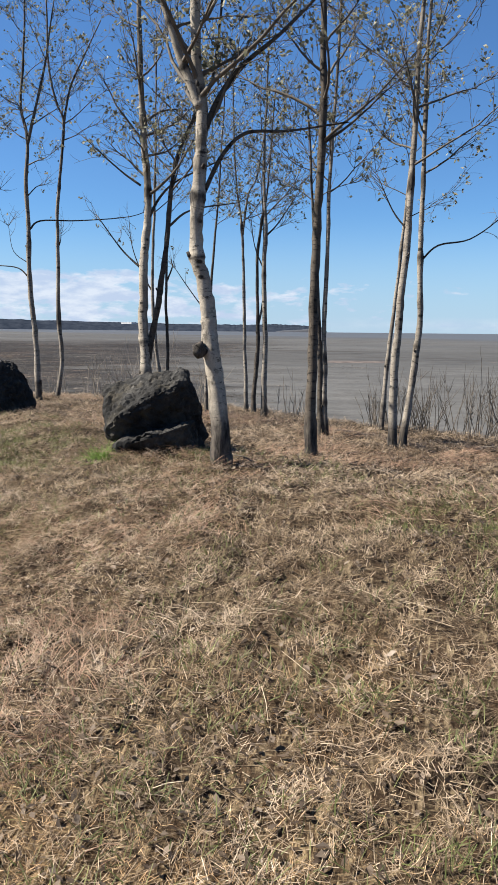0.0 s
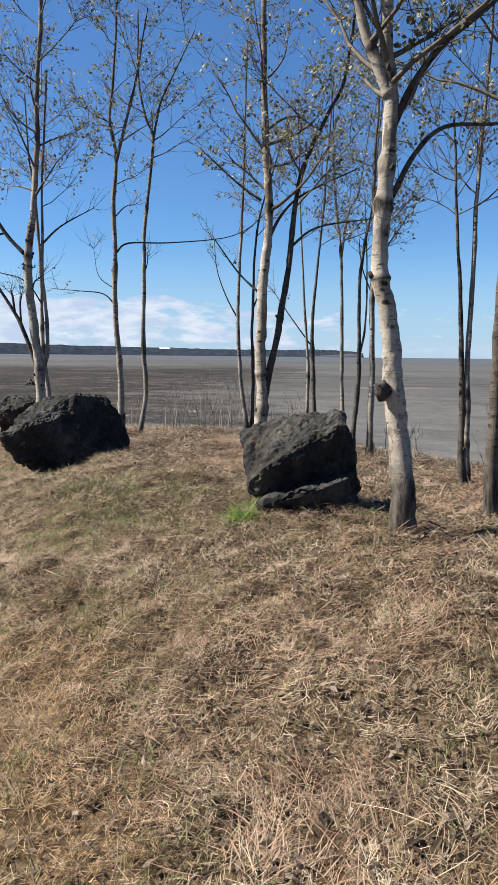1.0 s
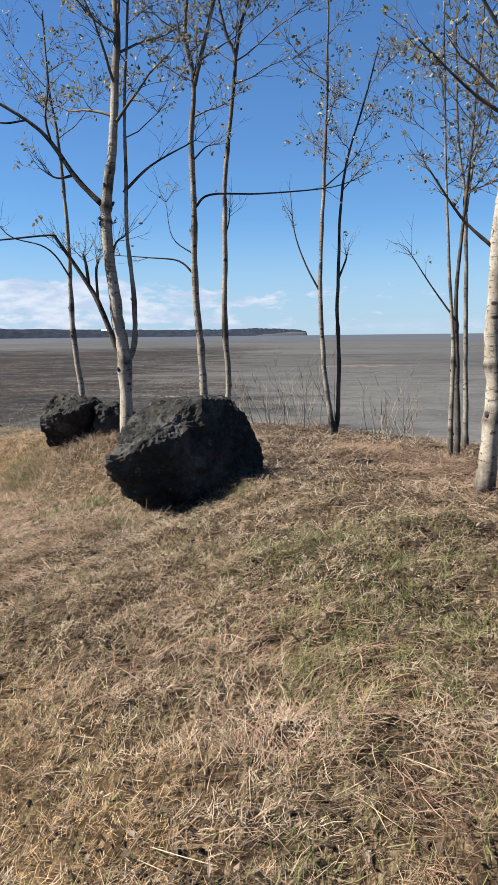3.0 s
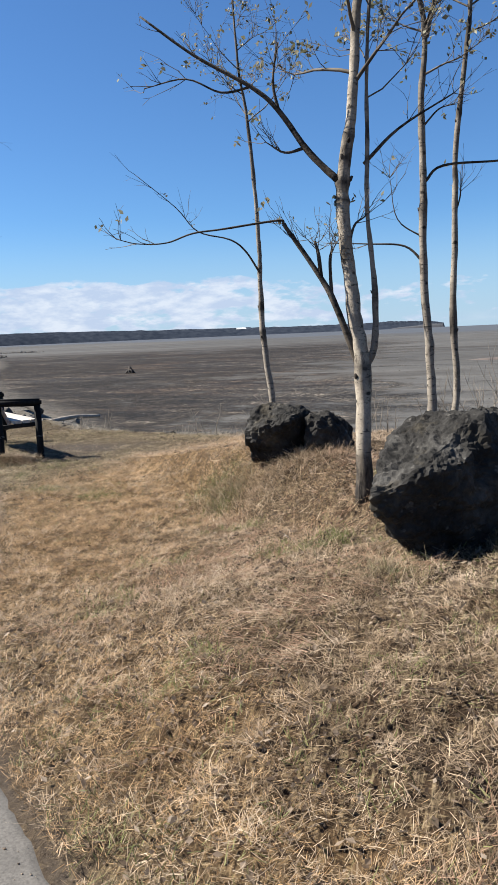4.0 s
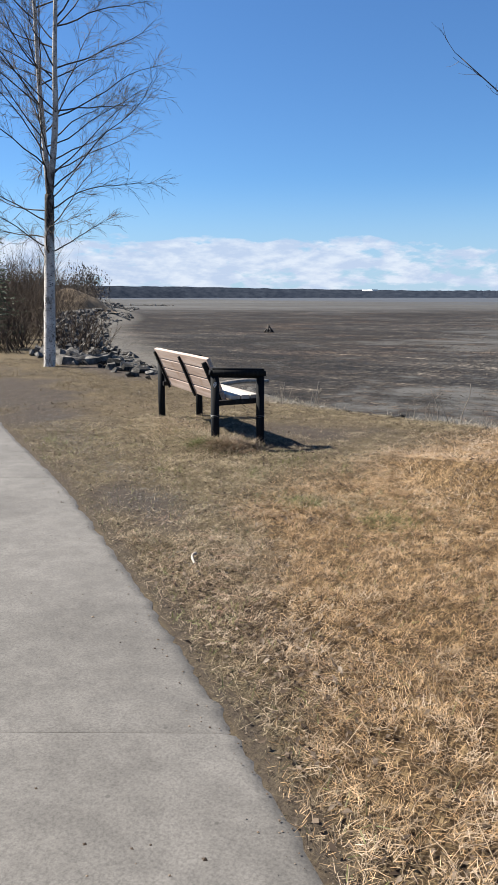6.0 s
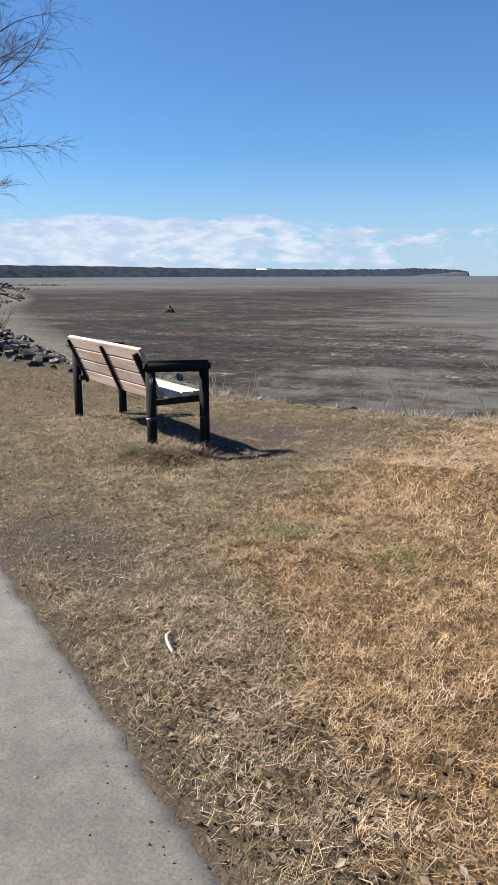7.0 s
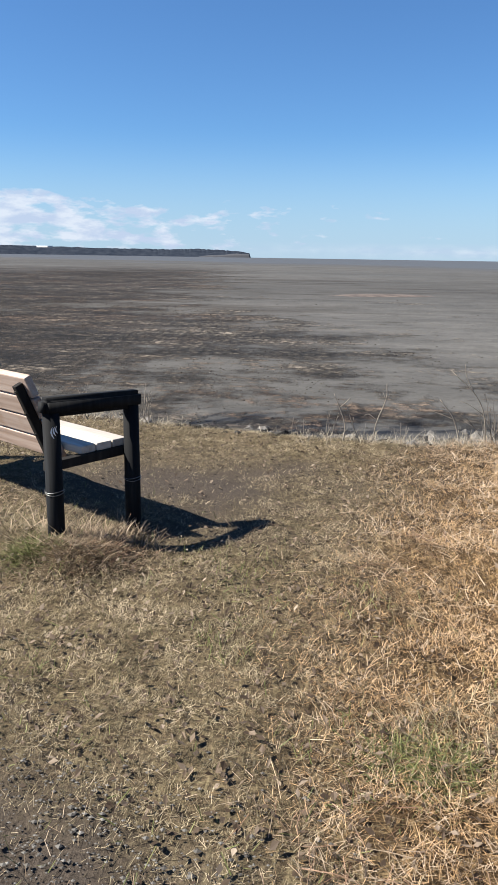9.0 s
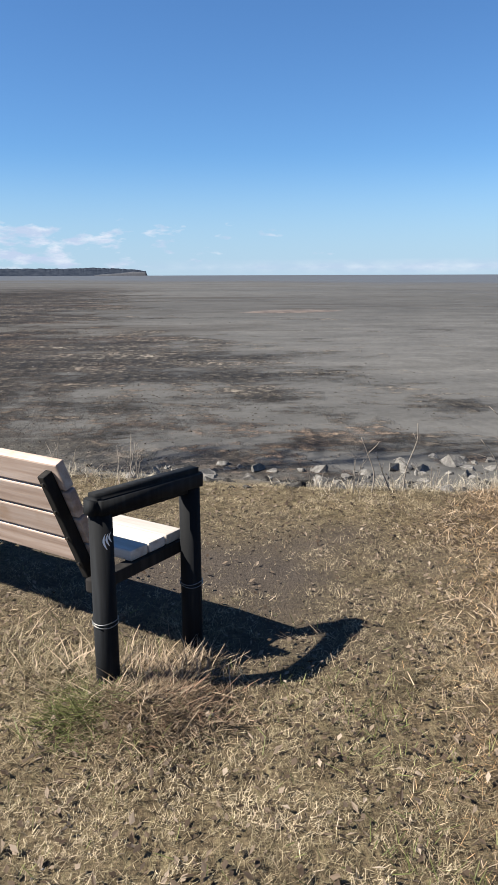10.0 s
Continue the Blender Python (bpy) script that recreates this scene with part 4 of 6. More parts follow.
tree("slim curved grey tree", [
    ([(1.16, 8.3, 0.3), (1.22, 8.3, 0.92), (1.26, 8.3, 1.32), (1.25, 8.3, 1.84), (1.24, 8.3, 2.39), (1.24, 8.3, 2.96), (1.23, 8.3, 3.5), (1.3, 8.3, 4.6)], 0.031, 0.01, M_BARK_GREY, 0.25)],
    [([(1.25, 8.3, 1.88), (1.38, 8.33, 2.0), (1.62, 8.38, 2.05), (1.85, 8.44, 2.22), (1.98, 8.5, 2.4)], 0.009, 0.003)], 2.4, 9, 8, 0.5)

# thin stems along the bank edge, behind
THIN = "thin trees along the bank edge"
tree("thin dark twin-stemmed tree at the bank edge", [
    ([(-1.03, 10.8, 0.35), (-1.03, 10.8, 0.6), (-1.06, 10.79, 1.27), (-1.07, 10.79, 1.75), (-1.03, 10.8, 2.34), (-0.98, 10.81, 2.96), (-0.9, 10.8, 4.4)], 0.029, 0.006, M_BARK_DARK, 0.2),
    ([(-1.1, 10.69, 0.35), (-1.1, 10.69, 0.7), (-1.1, 10.69, 1.32), (-1.15, 10.68, 1.96), (-1.19, 10.67, 2.59), (-1.25, 10.65, 4.0)], 0.024, 0.006, M_BARK_GREY, 0.2)],
    [([(-1.08, 10.7, 1.5), (-1.3, 10.66, 1.8), (-1.5, 10.6, 2.1)], 0.009, 0.003)], 2.5, 8, 7, 0.45, group=THIN)
tree("thin grey tree dividing halfway up", [
    ([(-0.84, 11.8, 0.25), (-0.85, 11.8, 0.6), (-0.87, 11.79, 1.24), (-0.89, 11.79, 2.15), (-0.92, 11.78, 2.69), (-1.0, 11.78, 3.3), (-1.05, 11.8, 4.4)], 0.031, 0.007, M_BARK_GREY, 0.2),
    ([(-0.905, 11.78, 2.55), (-0.84, 11.8, 3.04), (-0.72, 11.83, 3.33), (-0.6, 11.85, 4.2)], 0.015, 0.005, M_BARK_GREY, 0)],
    [], 2.6, 8, 7, 0.45, group=THIN)
tree("thin dark tree dividing halfway up", [
    ([(-0.68, 11.47, 0.28), (-0.67, 11.47, 0.6), (-0.63, 11.48, 1.25), (-0.65, 11.47, 2.12), (-0.6, 11.49, 2.68), (-0.53, 11.51, 3.13), (-0.45, 11.5, 4.3)], 0.033, 0.007, M_BARK_DARK, 0.2),
    ([(-0.645, 11.47, 1.3), (-0.58, 11.5, 1.7), (-0.57, 11.5, 2.3), (-0.62, 11.5, 3.2)], 0.015, 0.005, M_BARK_GREY, 0)],
    [], 2.5, 9, 7, 0.45, group=THIN)
tree("straight thin pale-barked tree", [
    ([(-0.43, 10.85, 0.35), (-0.43, 10.85, 0.7), (-0.43, 10.85, 1.26), (-0.45, 10.84, 2.05), (-0.44, 10.84, 2.57), (-0.47, 10.84, 3.08), (-0.45, 10.84, 3.82), (-0.41, 10.85, 4.8)], 0.04, 0.008, M_BARK_GREY, 0.25)],
    [([(-0.44, 10.84, 2.4), (-0.3, 10.87, 2.55), (-0.1, 10.9, 2.85)], 0.012, 0.004),
     ([(-0.44, 10.84, 2.0), (-0.56, 10.82, 2.3), (-0.6, 10.8, 2.6)], 0.009, 0.003)], 2.6, 9, 8, 0.45, group=THIN)
tree("thin slanting grey tree behind the others", [
    ([(0.97, 9.82, 0.25), (1.0, 9.82, 0.9), (1.05, 9.82, 1.5), (1.1, 9.82, 2.1), (1.16, 9.82, 3.0), (1.2, 9.82, 4.0)], 0.028, 0.007, M_BARK_GREY, 0.2)],
    [], 2.4, 8, 7, 0.45, group=THIN)

# ---- rocks ----


def rock_mesh(name, hulls, mat, cuts=3, rough=0.035, seed=0, freq=4.0):
    """One rock out of overlapping angular lumps with broken, pitted faces."""
    vs, fs = [], []
    for pts in hulls:
        bm = bmesh.new()
        for p in pts:
            bm.verts.new(p)
        bmesh.ops.convex_hull(bm, input=bm.verts[:])
        loose = [v for v in bm.verts if not v.link_faces]
        bmesh.ops.delete(bm, geom=loose, context="VERTS")
        bmesh.ops.bevel(bm, geom=bm.edges[:], offset=0.02, segments=1, affect="EDGES")
        bmesh.ops.triangulate(bm, faces=bm.faces[:])
        for _ in range(cuts):
            long_edges = [e for e in bm.edges if e.calc_length() > 0.022]
            if not long_edges:
                break
            bmesh.ops.subdivide_edges(bm, edges=long_edges, cuts=1)
            bmesh.ops.triangulate(bm, faces=bm.faces[:])
        bm.normal_update()
        off = Vector((seed * 3.1, seed * 1.7, seed * 0.9))
        for v in bm.verts:
            p = v.co + off
            d = (abs(noise.noise(p * freq)) - 0.25) * -1.3 + noise.noise(p * freq * 2.6) * 0.55 + noise.noise(p * freq * 6.5) * 0.45 + noise.noise(p * freq * 15) * 0.26
            v.co += v.normal * d * rough
        base = len(vs)
        bm.verts.index_update()
        vs += [v.co.copy() for v in bm.verts]
        fs += [tuple(base + v.index for v in f.verts) for f in bm.faces]
        bm.free()
    me = bpy.data.meshes.new(name)
    me.from_pydata(vs, [], fs)
    me.materials.append(mat)
    return me


def boulder(name, hulls, label, seed, rough=0.035):
    c = Vector(np.mean([p for h in hulls for p in h], axis=0))
    base = Vector((c.x, c.y, ground_z(c.x, c.y)))
    ob = new(name, rock_mesh(name, [[Vector(p) - base for p in h] for h in hulls], M_ROCK, 5, rough * 1.6, seed))
    ob.location = base
    return tagged(ob, label, "rock", "boulders among the trees")


boulder("boulder", [
    [(-0.86, 6.95, 0.95), (-0.735, 6.68, 0.68), (-0.612, 6.67, 0.78), (-0.476, 6.74, 0.885), (-0.275, 6.82, 0.965), (-0.265, 6.95, 1.08), (-0.45, 7.2, 1.03), (-0.86, 7.2, 0.95), (-0.64, 6.98, 0.42), (-0.25, 7.14, 0.42), (-0.8, 7.3, 0.35), (-0.2, 7.3, 0.35), (-0.19, 7.12, 0.8)],
    [(-0.72, 6.68, 0.575), (-0.60, 6.64, 0.605), (-0.427, 6.65, 0.66), (-0.235, 6.74, 0.735), (-0.19, 6.9, 0.75), (-0.63, 6.79, 0.42), (-0.37, 6.86, 0.4), (-0.18, 6.94, 0.4), (-0.66, 7.0, 0.6), (-0.2, 7.1, 0.6), (-0.62, 7.05, 0.4), (-0.18, 7.12, 0.4)]],
    "dark grey wedge-shaped rock with a sloping flat top", 1, 0.022)
boulder("boulder", [
    [(-3.29, 8.27, 0.68), (-3.27, 8.3, 0.6), (-3.03, 8.33, 0.80), (-2.85, 8.42, 0.80), (-2.80, 8.55, 0.885), (-2.83, 8.70, 1.02), (-3.07, 8.85, 1.0), (-3.25, 8.75, 0.91), (-2.70, 8.9, 1.01), (-2.64, 8.95, 0.83), (-2.54, 9.0, 0.76), (-2.48, 9.0, 0.47), (-3.2, 8.42, 0.42), (-3.02, 8.52, 0.28), (-2.72, 8.74, 0.25), (-2.5, 8.98, 0.28), (-3.1, 9.15, 0.95), (-2.7, 9.15, 0.98), (-2.5, 9.2, 0.6), (-3.25, 9.1, 0.3), (-2.5, 9.2, 0.25), (-3.3, 8.8, 0.7)]],
    "big black boulder with an overhanging shaded face", 2, 0.026)
boulder("boulder", [
    [(-4.7, 10.36, 0.62), (-4.67, 10.4, 0.79), (-4.63, 10.5, 0.86), (-4.49, 10.6, 0.89), (-4.23, 10.5, 0.82), (-4.32, 10.33, 0.78), (-4.5, 10.3, 0.72), (-4.36, 10.55, 0.42), (-4.68, 10.45, 0.42), (-4.6, 10.85, 0.85), (-4.25, 10.85, 0.8), (-4.65, 10.9, 0.42), (-4.25, 10.9, 0.42)],
    [(-4.2, 10.48, 0.79), (-4.1, 10.43, 0.73), (-4.066, 10.65, 0.8), (-3.94, 10.68, 0.68), (-3.90, 10.6, 0.52), (-4.22, 10.46, 0.5), (-4.2, 10.5, 0.4), (-3.9, 10.65, 0.4), (-4.25, 10.9, 0.75), (-3.95, 10.95, 0.68), (-4.25, 10.9, 0.42), (-3.92, 10.95, 0.42)]],
    "low split grey rock in dry grass", 3, 0.022)

# ---- bench ----
BYAW = math.radians(144.4)
bench = thing("bench", (-8.632, 12.282, 0.0), "park bench with pale wooden slats and black posts", "bench", yaw=BYAW)
# local: x along the bench from its open end, y towards the path, z up


def post(x, y, top, r=0.042):
    bm = bmesh.new()
    bmesh.ops.create_cone(bm, cap_ends=True, segments=20, radius1=r * 1.02, radius2=r * 0.97, depth=top + 0.25, matrix=Matrix.Translation((x, y, (top - 0.25) / 2)))
    return part("post", bm, M_POST, bench, "black-stained round timber post", True)


DEPTH, ARM, FAR = 0.49, 0.762, 1.95
ends = []
for x, y0 in ((0.0, 0.0), (FAR, -0.09)):
    back = post(x, y0, ARM - 0.04)
    front = post(x, y0 - DEPTH, ARM - 0.05)
    ends.append(back)
    bm = bmesh.new()
    bmesh.ops.create_cube(bm, size=1.0, matrix=Matrix.Translation((x, y0 - DEPTH / 2, ARM - 0.03)) @ Matrix.Rotation(math.radians(3.2), 4, "X") @ Matrix.Diagonal((0.086, DEPTH + 0.11, 0.094, 1)))
    bmesh.ops.bevel(bm, geom=bm.edges[:], offset=0.022, segments=4, affect="EDGES")
    part("armrest", bm, M_POST, bench, "black-stained rounded timber arm rail", True)
# backrest: reclined straps with four slats on their front
TILT_BACK = math.radians(23)
back_m = Matrix.Translation((0.01, -0.18, 0.413)) @ Matrix.Rotation(-TILT_BACK, 4, "X")
ROWS = (0.057, 0.181, 0.305, 0.429)
for x, deep in ((0.225, 0.046), (1.0, 0.024), (1.862, 0.024)):
    bm = box_bm(0.034, deep, 0.48, back_m @ Matrix.Translation((x, 0.003 + deep / 2, 0.22)), 0.006)
    st = part("support", bm, M_STRAP, bench, "dark-stained wooden back support")
    for h in ROWS:
        bb = bmesh.new()
        bmesh.ops.create_cone(bb, cap_ends=True, segments=8, radius1=0.007, radius2=0.006, depth=0.008, matrix=back_m @ Matrix.Translation((x, 0.006 + deep, h)) @ Matrix.Rotation(math.pi / 2, 4, "X"))
        part("bolt", bb, M_BOLT, st)
for h in ROWS:
    part("slat", box_bm(1.7, 0.04, 0.114, back_m @ Matrix.Translation((1.03, -0.018, h)), 0.007), M_SLAT, bench, "weathered pale pine board")
for y in (-0.25, -0.353, -0.456):
    part("seat_slat", box_bm(1.84, 0.096, 0.042, Matrix.Translation((0.975, y, 0.482)), 0.008), M_SEAT, bench, "bleached pale pine board")
for x, y, ln in ((0.065, -0.25, 0.5), (0.95, -0.36, 0.28), (1.885, -0.34, 0.5)):
    part("bearer", box_bm(0.05, ln, 0.05, Matrix.Translation((x, y, 0.436)), 0.006), M_STRAP, bench, "dark-stained seat bearer")
# white flame-like print on the post
for k in range(3):
    bm = bmesh.new()
    ang = -1.2 - k * 0.24
    ring = []
    for j in range(7):
        t = j / 6
        a = ang + 0.32 * math.sin(t * 2.6) - 0.1 * t
        w = 0.085 * math.sin(math.pi * min(1, t * 0.9 + 0.08))
        z = 0.6 + 0.011 * k + (0.058 - 0.01 * k) * t
        r = 0.0436
        ring.append((bm.verts.new((r * math.sin(a - w), r * math.cos(a - w), z)), bm.verts.new((r * math.sin(a + w), r * math.cos(a + w), z))))
    for p, q in zip(ring, ring[1:]):
        bm.faces.new((p[0], p[1], q[1], q[0]))
    part("printed_mark", bm, M_MARK, ends[0], "small white flame-shaped print")
# wire rings round the posts
for (x, y, z) in ((0.0, 0.0, 0.32), (0.0, -DEPTH, 0.285)):
    a = Acc()
    for k in range(2):
        ring = [Vector((x + 0.0455 * math.cos(t), y + 0.0455 * math.sin(t), z + k * 0.012 + 0.004 * math.sin(t * 2 + k))) for t in np.linspace(0, 2 * math.pi, 25)]
        a.tube(ring, [0.0022] * 25, 4)
    put("wire", a.mesh("wire", M_WIRE), bench, "steel wire wound round the post")

# ---- far shore ----
rs = np.random.RandomState(11)


def ridge(name, pts, label, mat, seed, depth=500, bluff=None):
    """A long low wooded hill: crest line with an uneven treetop edge and a body behind it."""
    P = np.array(pts, float)
    n = 2600
    t = np.linspace(0, 1, n)
    k = np.linspace(0, 1, len(P))
    x, y, h = (np.interp(t, k, P[:, i]) for i in range(3))
    trees = vnoise(t * 130, t * 0 + seed, seed, 4) * np.minimum(8, h * 0.2)
    d = np.stack([x, y], 1)
    d = d / np.linalg.norm(d, axis=1)[:, None] * depth
    rows = [np.stack([x, y, x * 0 - 4], 1), np.stack([x + d[:, 0] * 0.14, y + d[:, 1] * 0.14, h * 0.5], 1), np.stack([x + d[:, 0] * 0.3, y + d[:, 1] * 0.3, h * 0.9 + trees], 1), np.stack([x + d[:, 0] * 0.6, y + d[:, 1] * 0.6, h + trees * 0.8], 1), np.stack([x + d[:, 0], y + d[:, 1], x * 0 - 4], 1)]
    V = np.concatenate(rows)
    I = np.arange(len(V)).reshape(5, n)
    Q = np.stack([I[:-1, :-1], I[:-1, 1:], I[1:, 1:], I[1:, :-1]], -1).reshape(-1, 4)
    ob = new(name, fast_mesh(name, V, Q, mat, True))
    return tagged(ob, label, "hills", kind="structure")


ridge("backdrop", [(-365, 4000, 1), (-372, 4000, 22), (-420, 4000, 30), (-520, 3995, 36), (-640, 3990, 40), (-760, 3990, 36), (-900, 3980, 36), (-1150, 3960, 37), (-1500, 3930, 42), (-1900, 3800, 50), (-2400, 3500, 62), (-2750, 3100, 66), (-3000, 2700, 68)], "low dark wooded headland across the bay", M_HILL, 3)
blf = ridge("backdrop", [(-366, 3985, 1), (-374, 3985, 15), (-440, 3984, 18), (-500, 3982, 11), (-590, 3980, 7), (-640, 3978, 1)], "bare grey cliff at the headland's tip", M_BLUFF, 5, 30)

far_shed = thing("building", (-1445, 3880, 36), "long white flat building on the far hill", "building")
far_shed.rotation_euler = (0, 0, math.radians(-42))
part("wall", box_bm(120, 30, 6, Matrix.Translation((0, 0, 3)), 0), M_WHITE, far_shed)
part("roof", box_bm(124, 34, 1.5, Matrix.Translation((0, 0, 6.8)), 0.2), M_WHITE, far_shed, "pale flat roof")

# ---- dry grass ----


def palette(u, cols):
    cols = np.array(cols)
    f = np.clip(u, 0, 0.9999) * (len(cols) - 1)
    i = f.astype(int)
    w = (f - i)[:, None]
    return cols[i] * (1 - w) + cols[i + 1] * w


MATTED = [(0.047, 0.0325, 0.0205), (0.165, 0.12, 0.075), (0.34, 0.255, 0.173), (0.53, 0.43, 0.32)]
GOLD = [(0.11, 0.0637, 0.029), (0.297, 0.187, 0.092), (0.495, 0.329, 0.178), (0.659, 0.472, 0.285)]
GREEN = [(0.0458, 0.0559, 0.0163), (0.102, 0.118, 0.0366), (0.203, 0.203, 0.0814)]
WORN = [(0.05, 0.042, 0.025), (0.143, 0.117, 0.068), (0.268, 0.219, 0.138), (0.42, 0.348, 0.24)]
RUSTY = [(0.112, 0.061, 0.0366), (0.244, 0.148, 0.0966), (0.386, 0.26, 0.183)]


def blades(name, across, along, length, lean, width, tint, azim, lift=0.0, mat=None, short=False):
    """Thin bent blades standing on the ground; lean 0 is upright, 1 flat."""
    n = len(across)
    x, y = to_xy(across, along)
    z = fields(across, along)[0]
    base = np.stack([x, y, z + lift - 0.004], 1)
    el = (1 - lean) * math.pi / 2
    hd = np.stack([np.cos(azim) * np.cos(el), np.sin(azim) * np.cos(el), np.sin(el)], 1)
    bend = rs.uniform(-0.5, 0.5, (n, 1)) * np.stack([-np.sin(azim), np.cos(azim), azim * 0], 1)
    mid = base + (hd + bend * 0.3) * (length * 0.5)[:, None]
    tip = base + (hd + bend * 0.6) * length[:, None]
    tip[:, 2] -= length * 0.22 * rs.uniform(0, 1, n)
    side = np.stack([-np.sin(azim), np.cos(azim), rs.uniform(-0.6, 0.6, n)], 1) * (width * 0.5)[:, None]
    if short:
        V = np.stack([base - side, base + side, tip + side * 0.6, tip - side * 0.6], 1).reshape(-1, 3)
        me = fast_mesh(name, V, np.arange(n * 4).reshape(-1, 4), mat or M_STRAW, False)
        col = np.repeat(np.concatenate([tint, np.ones((n, 1))], 1), 4, axis=0).astype(np.float32)
        me.attributes.new("tint", "FLOAT_COLOR", "POINT").data.foreach_set("color", col.ravel())
        return me
    V = np.stack([base - side, base + side, mid - side * 0.85, mid + side * 0.85, tip - side * 0.3, tip + side * 0.3], 1).reshape(-1, 3)
    i = (np.arange(n) * 6)[:, None]
    Q = np.concatenate([i + np.array([[0, 1, 3, 2]]), i + np.array([[2, 3, 5, 4]])], 1).reshape(-1, 4)
    me = fast_mesh(name, V, Q, mat or M_STRAW, False)
    col = np.repeat(np.concatenate([tint, np.ones((n, 1))], 1), 6, axis=0).astype(np.float32)
    me.attributes.new("tint", "FLOAT_COLOR", "POINT").data.foreach_set("color", col.ravel())
    return me


def flow(x, y, seed=61):
    return vnoise(x * 0.9, y * 0.9, seed, 3) * 12.0


def straw(name, label, n, a0, a1, s0, s1, accept, pal, ln, lean, width, spread=0.9, seed=0, raise_by=0.0, hole=15.0):
    a = rs.uniform(a0, a1, n)
    s = rs.uniform(s0, s1, n)
    x, y = to_xy(a, s)
    _, shore, gold, worn = fields(a, s)
    keep = (rs.uniform(0, 1, n) < accept(a, s, x, y, gold, worn, shore)) & (shore < 0.25) & (a > path_edge(s) + 0.02)
    keep &= rs.uniform(0, 1, n) > 0.8 * sstep((vnoise(x * hole, y * hole, 141, 2) - 0.58) / 0.1)
    a, s, x, y = a[keep], s[keep], x[keep], y[keep]
    m = len(a)
    tint = palette(rs.beta(1.4, 1.4, m) * 0.42 + (vnoise(x * 21, y * 21, seed + 4, 2) - 0.5) * 1.1 + (vnoise(x * 6, y * 6, seed + 5, 2) - 0.5) * 0.8 + (vnoise(x * 1.1, y * 1.1, seed + 8, 3) - 0.5) * 0.5 + 0.34, pal)
    az = flow(x, y) + rs.normal(0, spread, m)
    clump = sstep((vnoise(x * 5.5, y * 5.5, 15, 2) - 0.42) / 0.3) * min(1.0, ln[1] / 0.09)
    me = blades(name, a, s, rs.uniform(*ln, m), np.clip(rs.uniform(*lean, m), 0, 1), rs.uniform(*width, m), tint, az, rs.uniform(0, 0.014, m) + raise_by + 0.045 * clump * rs.uniform(0.2, 1, m), short=ln[1] < 0.11)
    return tagged(new(name, me), label, "grass", kind="stuff")


def patch(x, y, f, seed, lo, hi):
    return sstep((vnoise(x * f, y * f, seed, 3) - lo) / (hi - lo))


DENSE = ([3, 4.4, 5.2, 6.0, 9.6], [1, 0.9, 0.5, 0.2, 0.07])


def tufty(x, y):
    """Uneven cover: thick tussocks with bare gaps between."""
    return 0.6 + 0.4 * patch(x, y, 8.5, 17, 0.36, 0.54)


straw("dry_grass", "matted dry straw covering the bank", 1750000, 2.9, 9.6, 0.4, 14.5,
      lambda a, s, x, y, g, w, sh: tufty(x, y) * (1 - 0.65 * g) * (1 - 0.96 * w) * np.interp(a, *DENSE), MATTED, (0.016, 0.052), (0.4, 0.98), (0.0011, 0.0024), 2.0, seed=1)
straw("dry_grass", "coarse straw under the trees", 260000, 4.9, 9.5, 0.4, 14.0,
      lambda a, s, x, y, g, w, sh: 0.35 * sstep((a - 4.9) / 0.7) * (1 - w), MATTED, (0.03, 0.1), (0.5, 0.97), (0.0022, 0.0045), 2.0, seed=12, hole=8.0)
straw("dry_grass", "longer bent straws in the matted grass", 100000, 2.95, 9.0, 0.3, 14,
      lambda a, s, x, y, g, w, sh: tufty(x, y) * (1 - 0.8 * g) * (1 - w) * np.interp(a, *DENSE), MATTED, (0.06, 0.13), (0.65, 0.97), (0.0013, 0.0026), 1.0, seed=9)
straw("dry_grass", "rust-brown matted stalks", 90000, 3.2, 8.0, 0.2, 13,
      lambda a, s, x, y, g, w, sh: (1 - 0.95 * g) * (1 - w) * patch(x, y, 1.6, 77, 0.46, 0.6), RUSTY, (0.05, 0.16), (0.65, 0.98), (0.0015, 0.003), 0.7, seed=2, raise_by=0.008)
straw("green_grass", "short green grass coming through the straw", 330000, 2.95, 6.4, 0.2, 16,
      lambda a, s, x, y, g, w, sh: (1 - 0.5 * g) * (1 - sstep((a - 5.1) / 0.9)) * np.clip(patch(x, y, 2.6, 88, 0.52, 0.64) * (0.15 + 0.85 * patch(x, y, 8, 89, 0.42, 0.58)) * (0.2 + 0.8 * patch(x, y, 0.7, 90, 0.4, 0.55)) * (1 - 0.8 * sstep((s - 8.5) / 2)) + 0.42 * sstep((8.5 - s) / 3) * patch(x, y, 5, 87, 0.46, 0.6) * (0.3 + 0.7 * patch(x, y, 1.3, 86, 0.4, 0.55)) + 0.02, 0, 1), GREEN, (0.025, 0.065), (0.2, 0.8), (0.0018, 0.0036), 3.0, seed=3, raise_by=0.012)
straw("golden_grass", "golden dry grass lying in tufts", 1250000, 2.9, 9.2, 0.4, 14.0,
      lambda a, s, x, y, g, w, sh: (0.25 + 0.75 * tufty(x, y)) * g * np.interp(a, [3, 6, 9], [1, 0.8, 0.4]), GOLD, (0.016, 0.048), (0.35, 0.96), (0.0009, 0.0019), 2.0, seed=4)
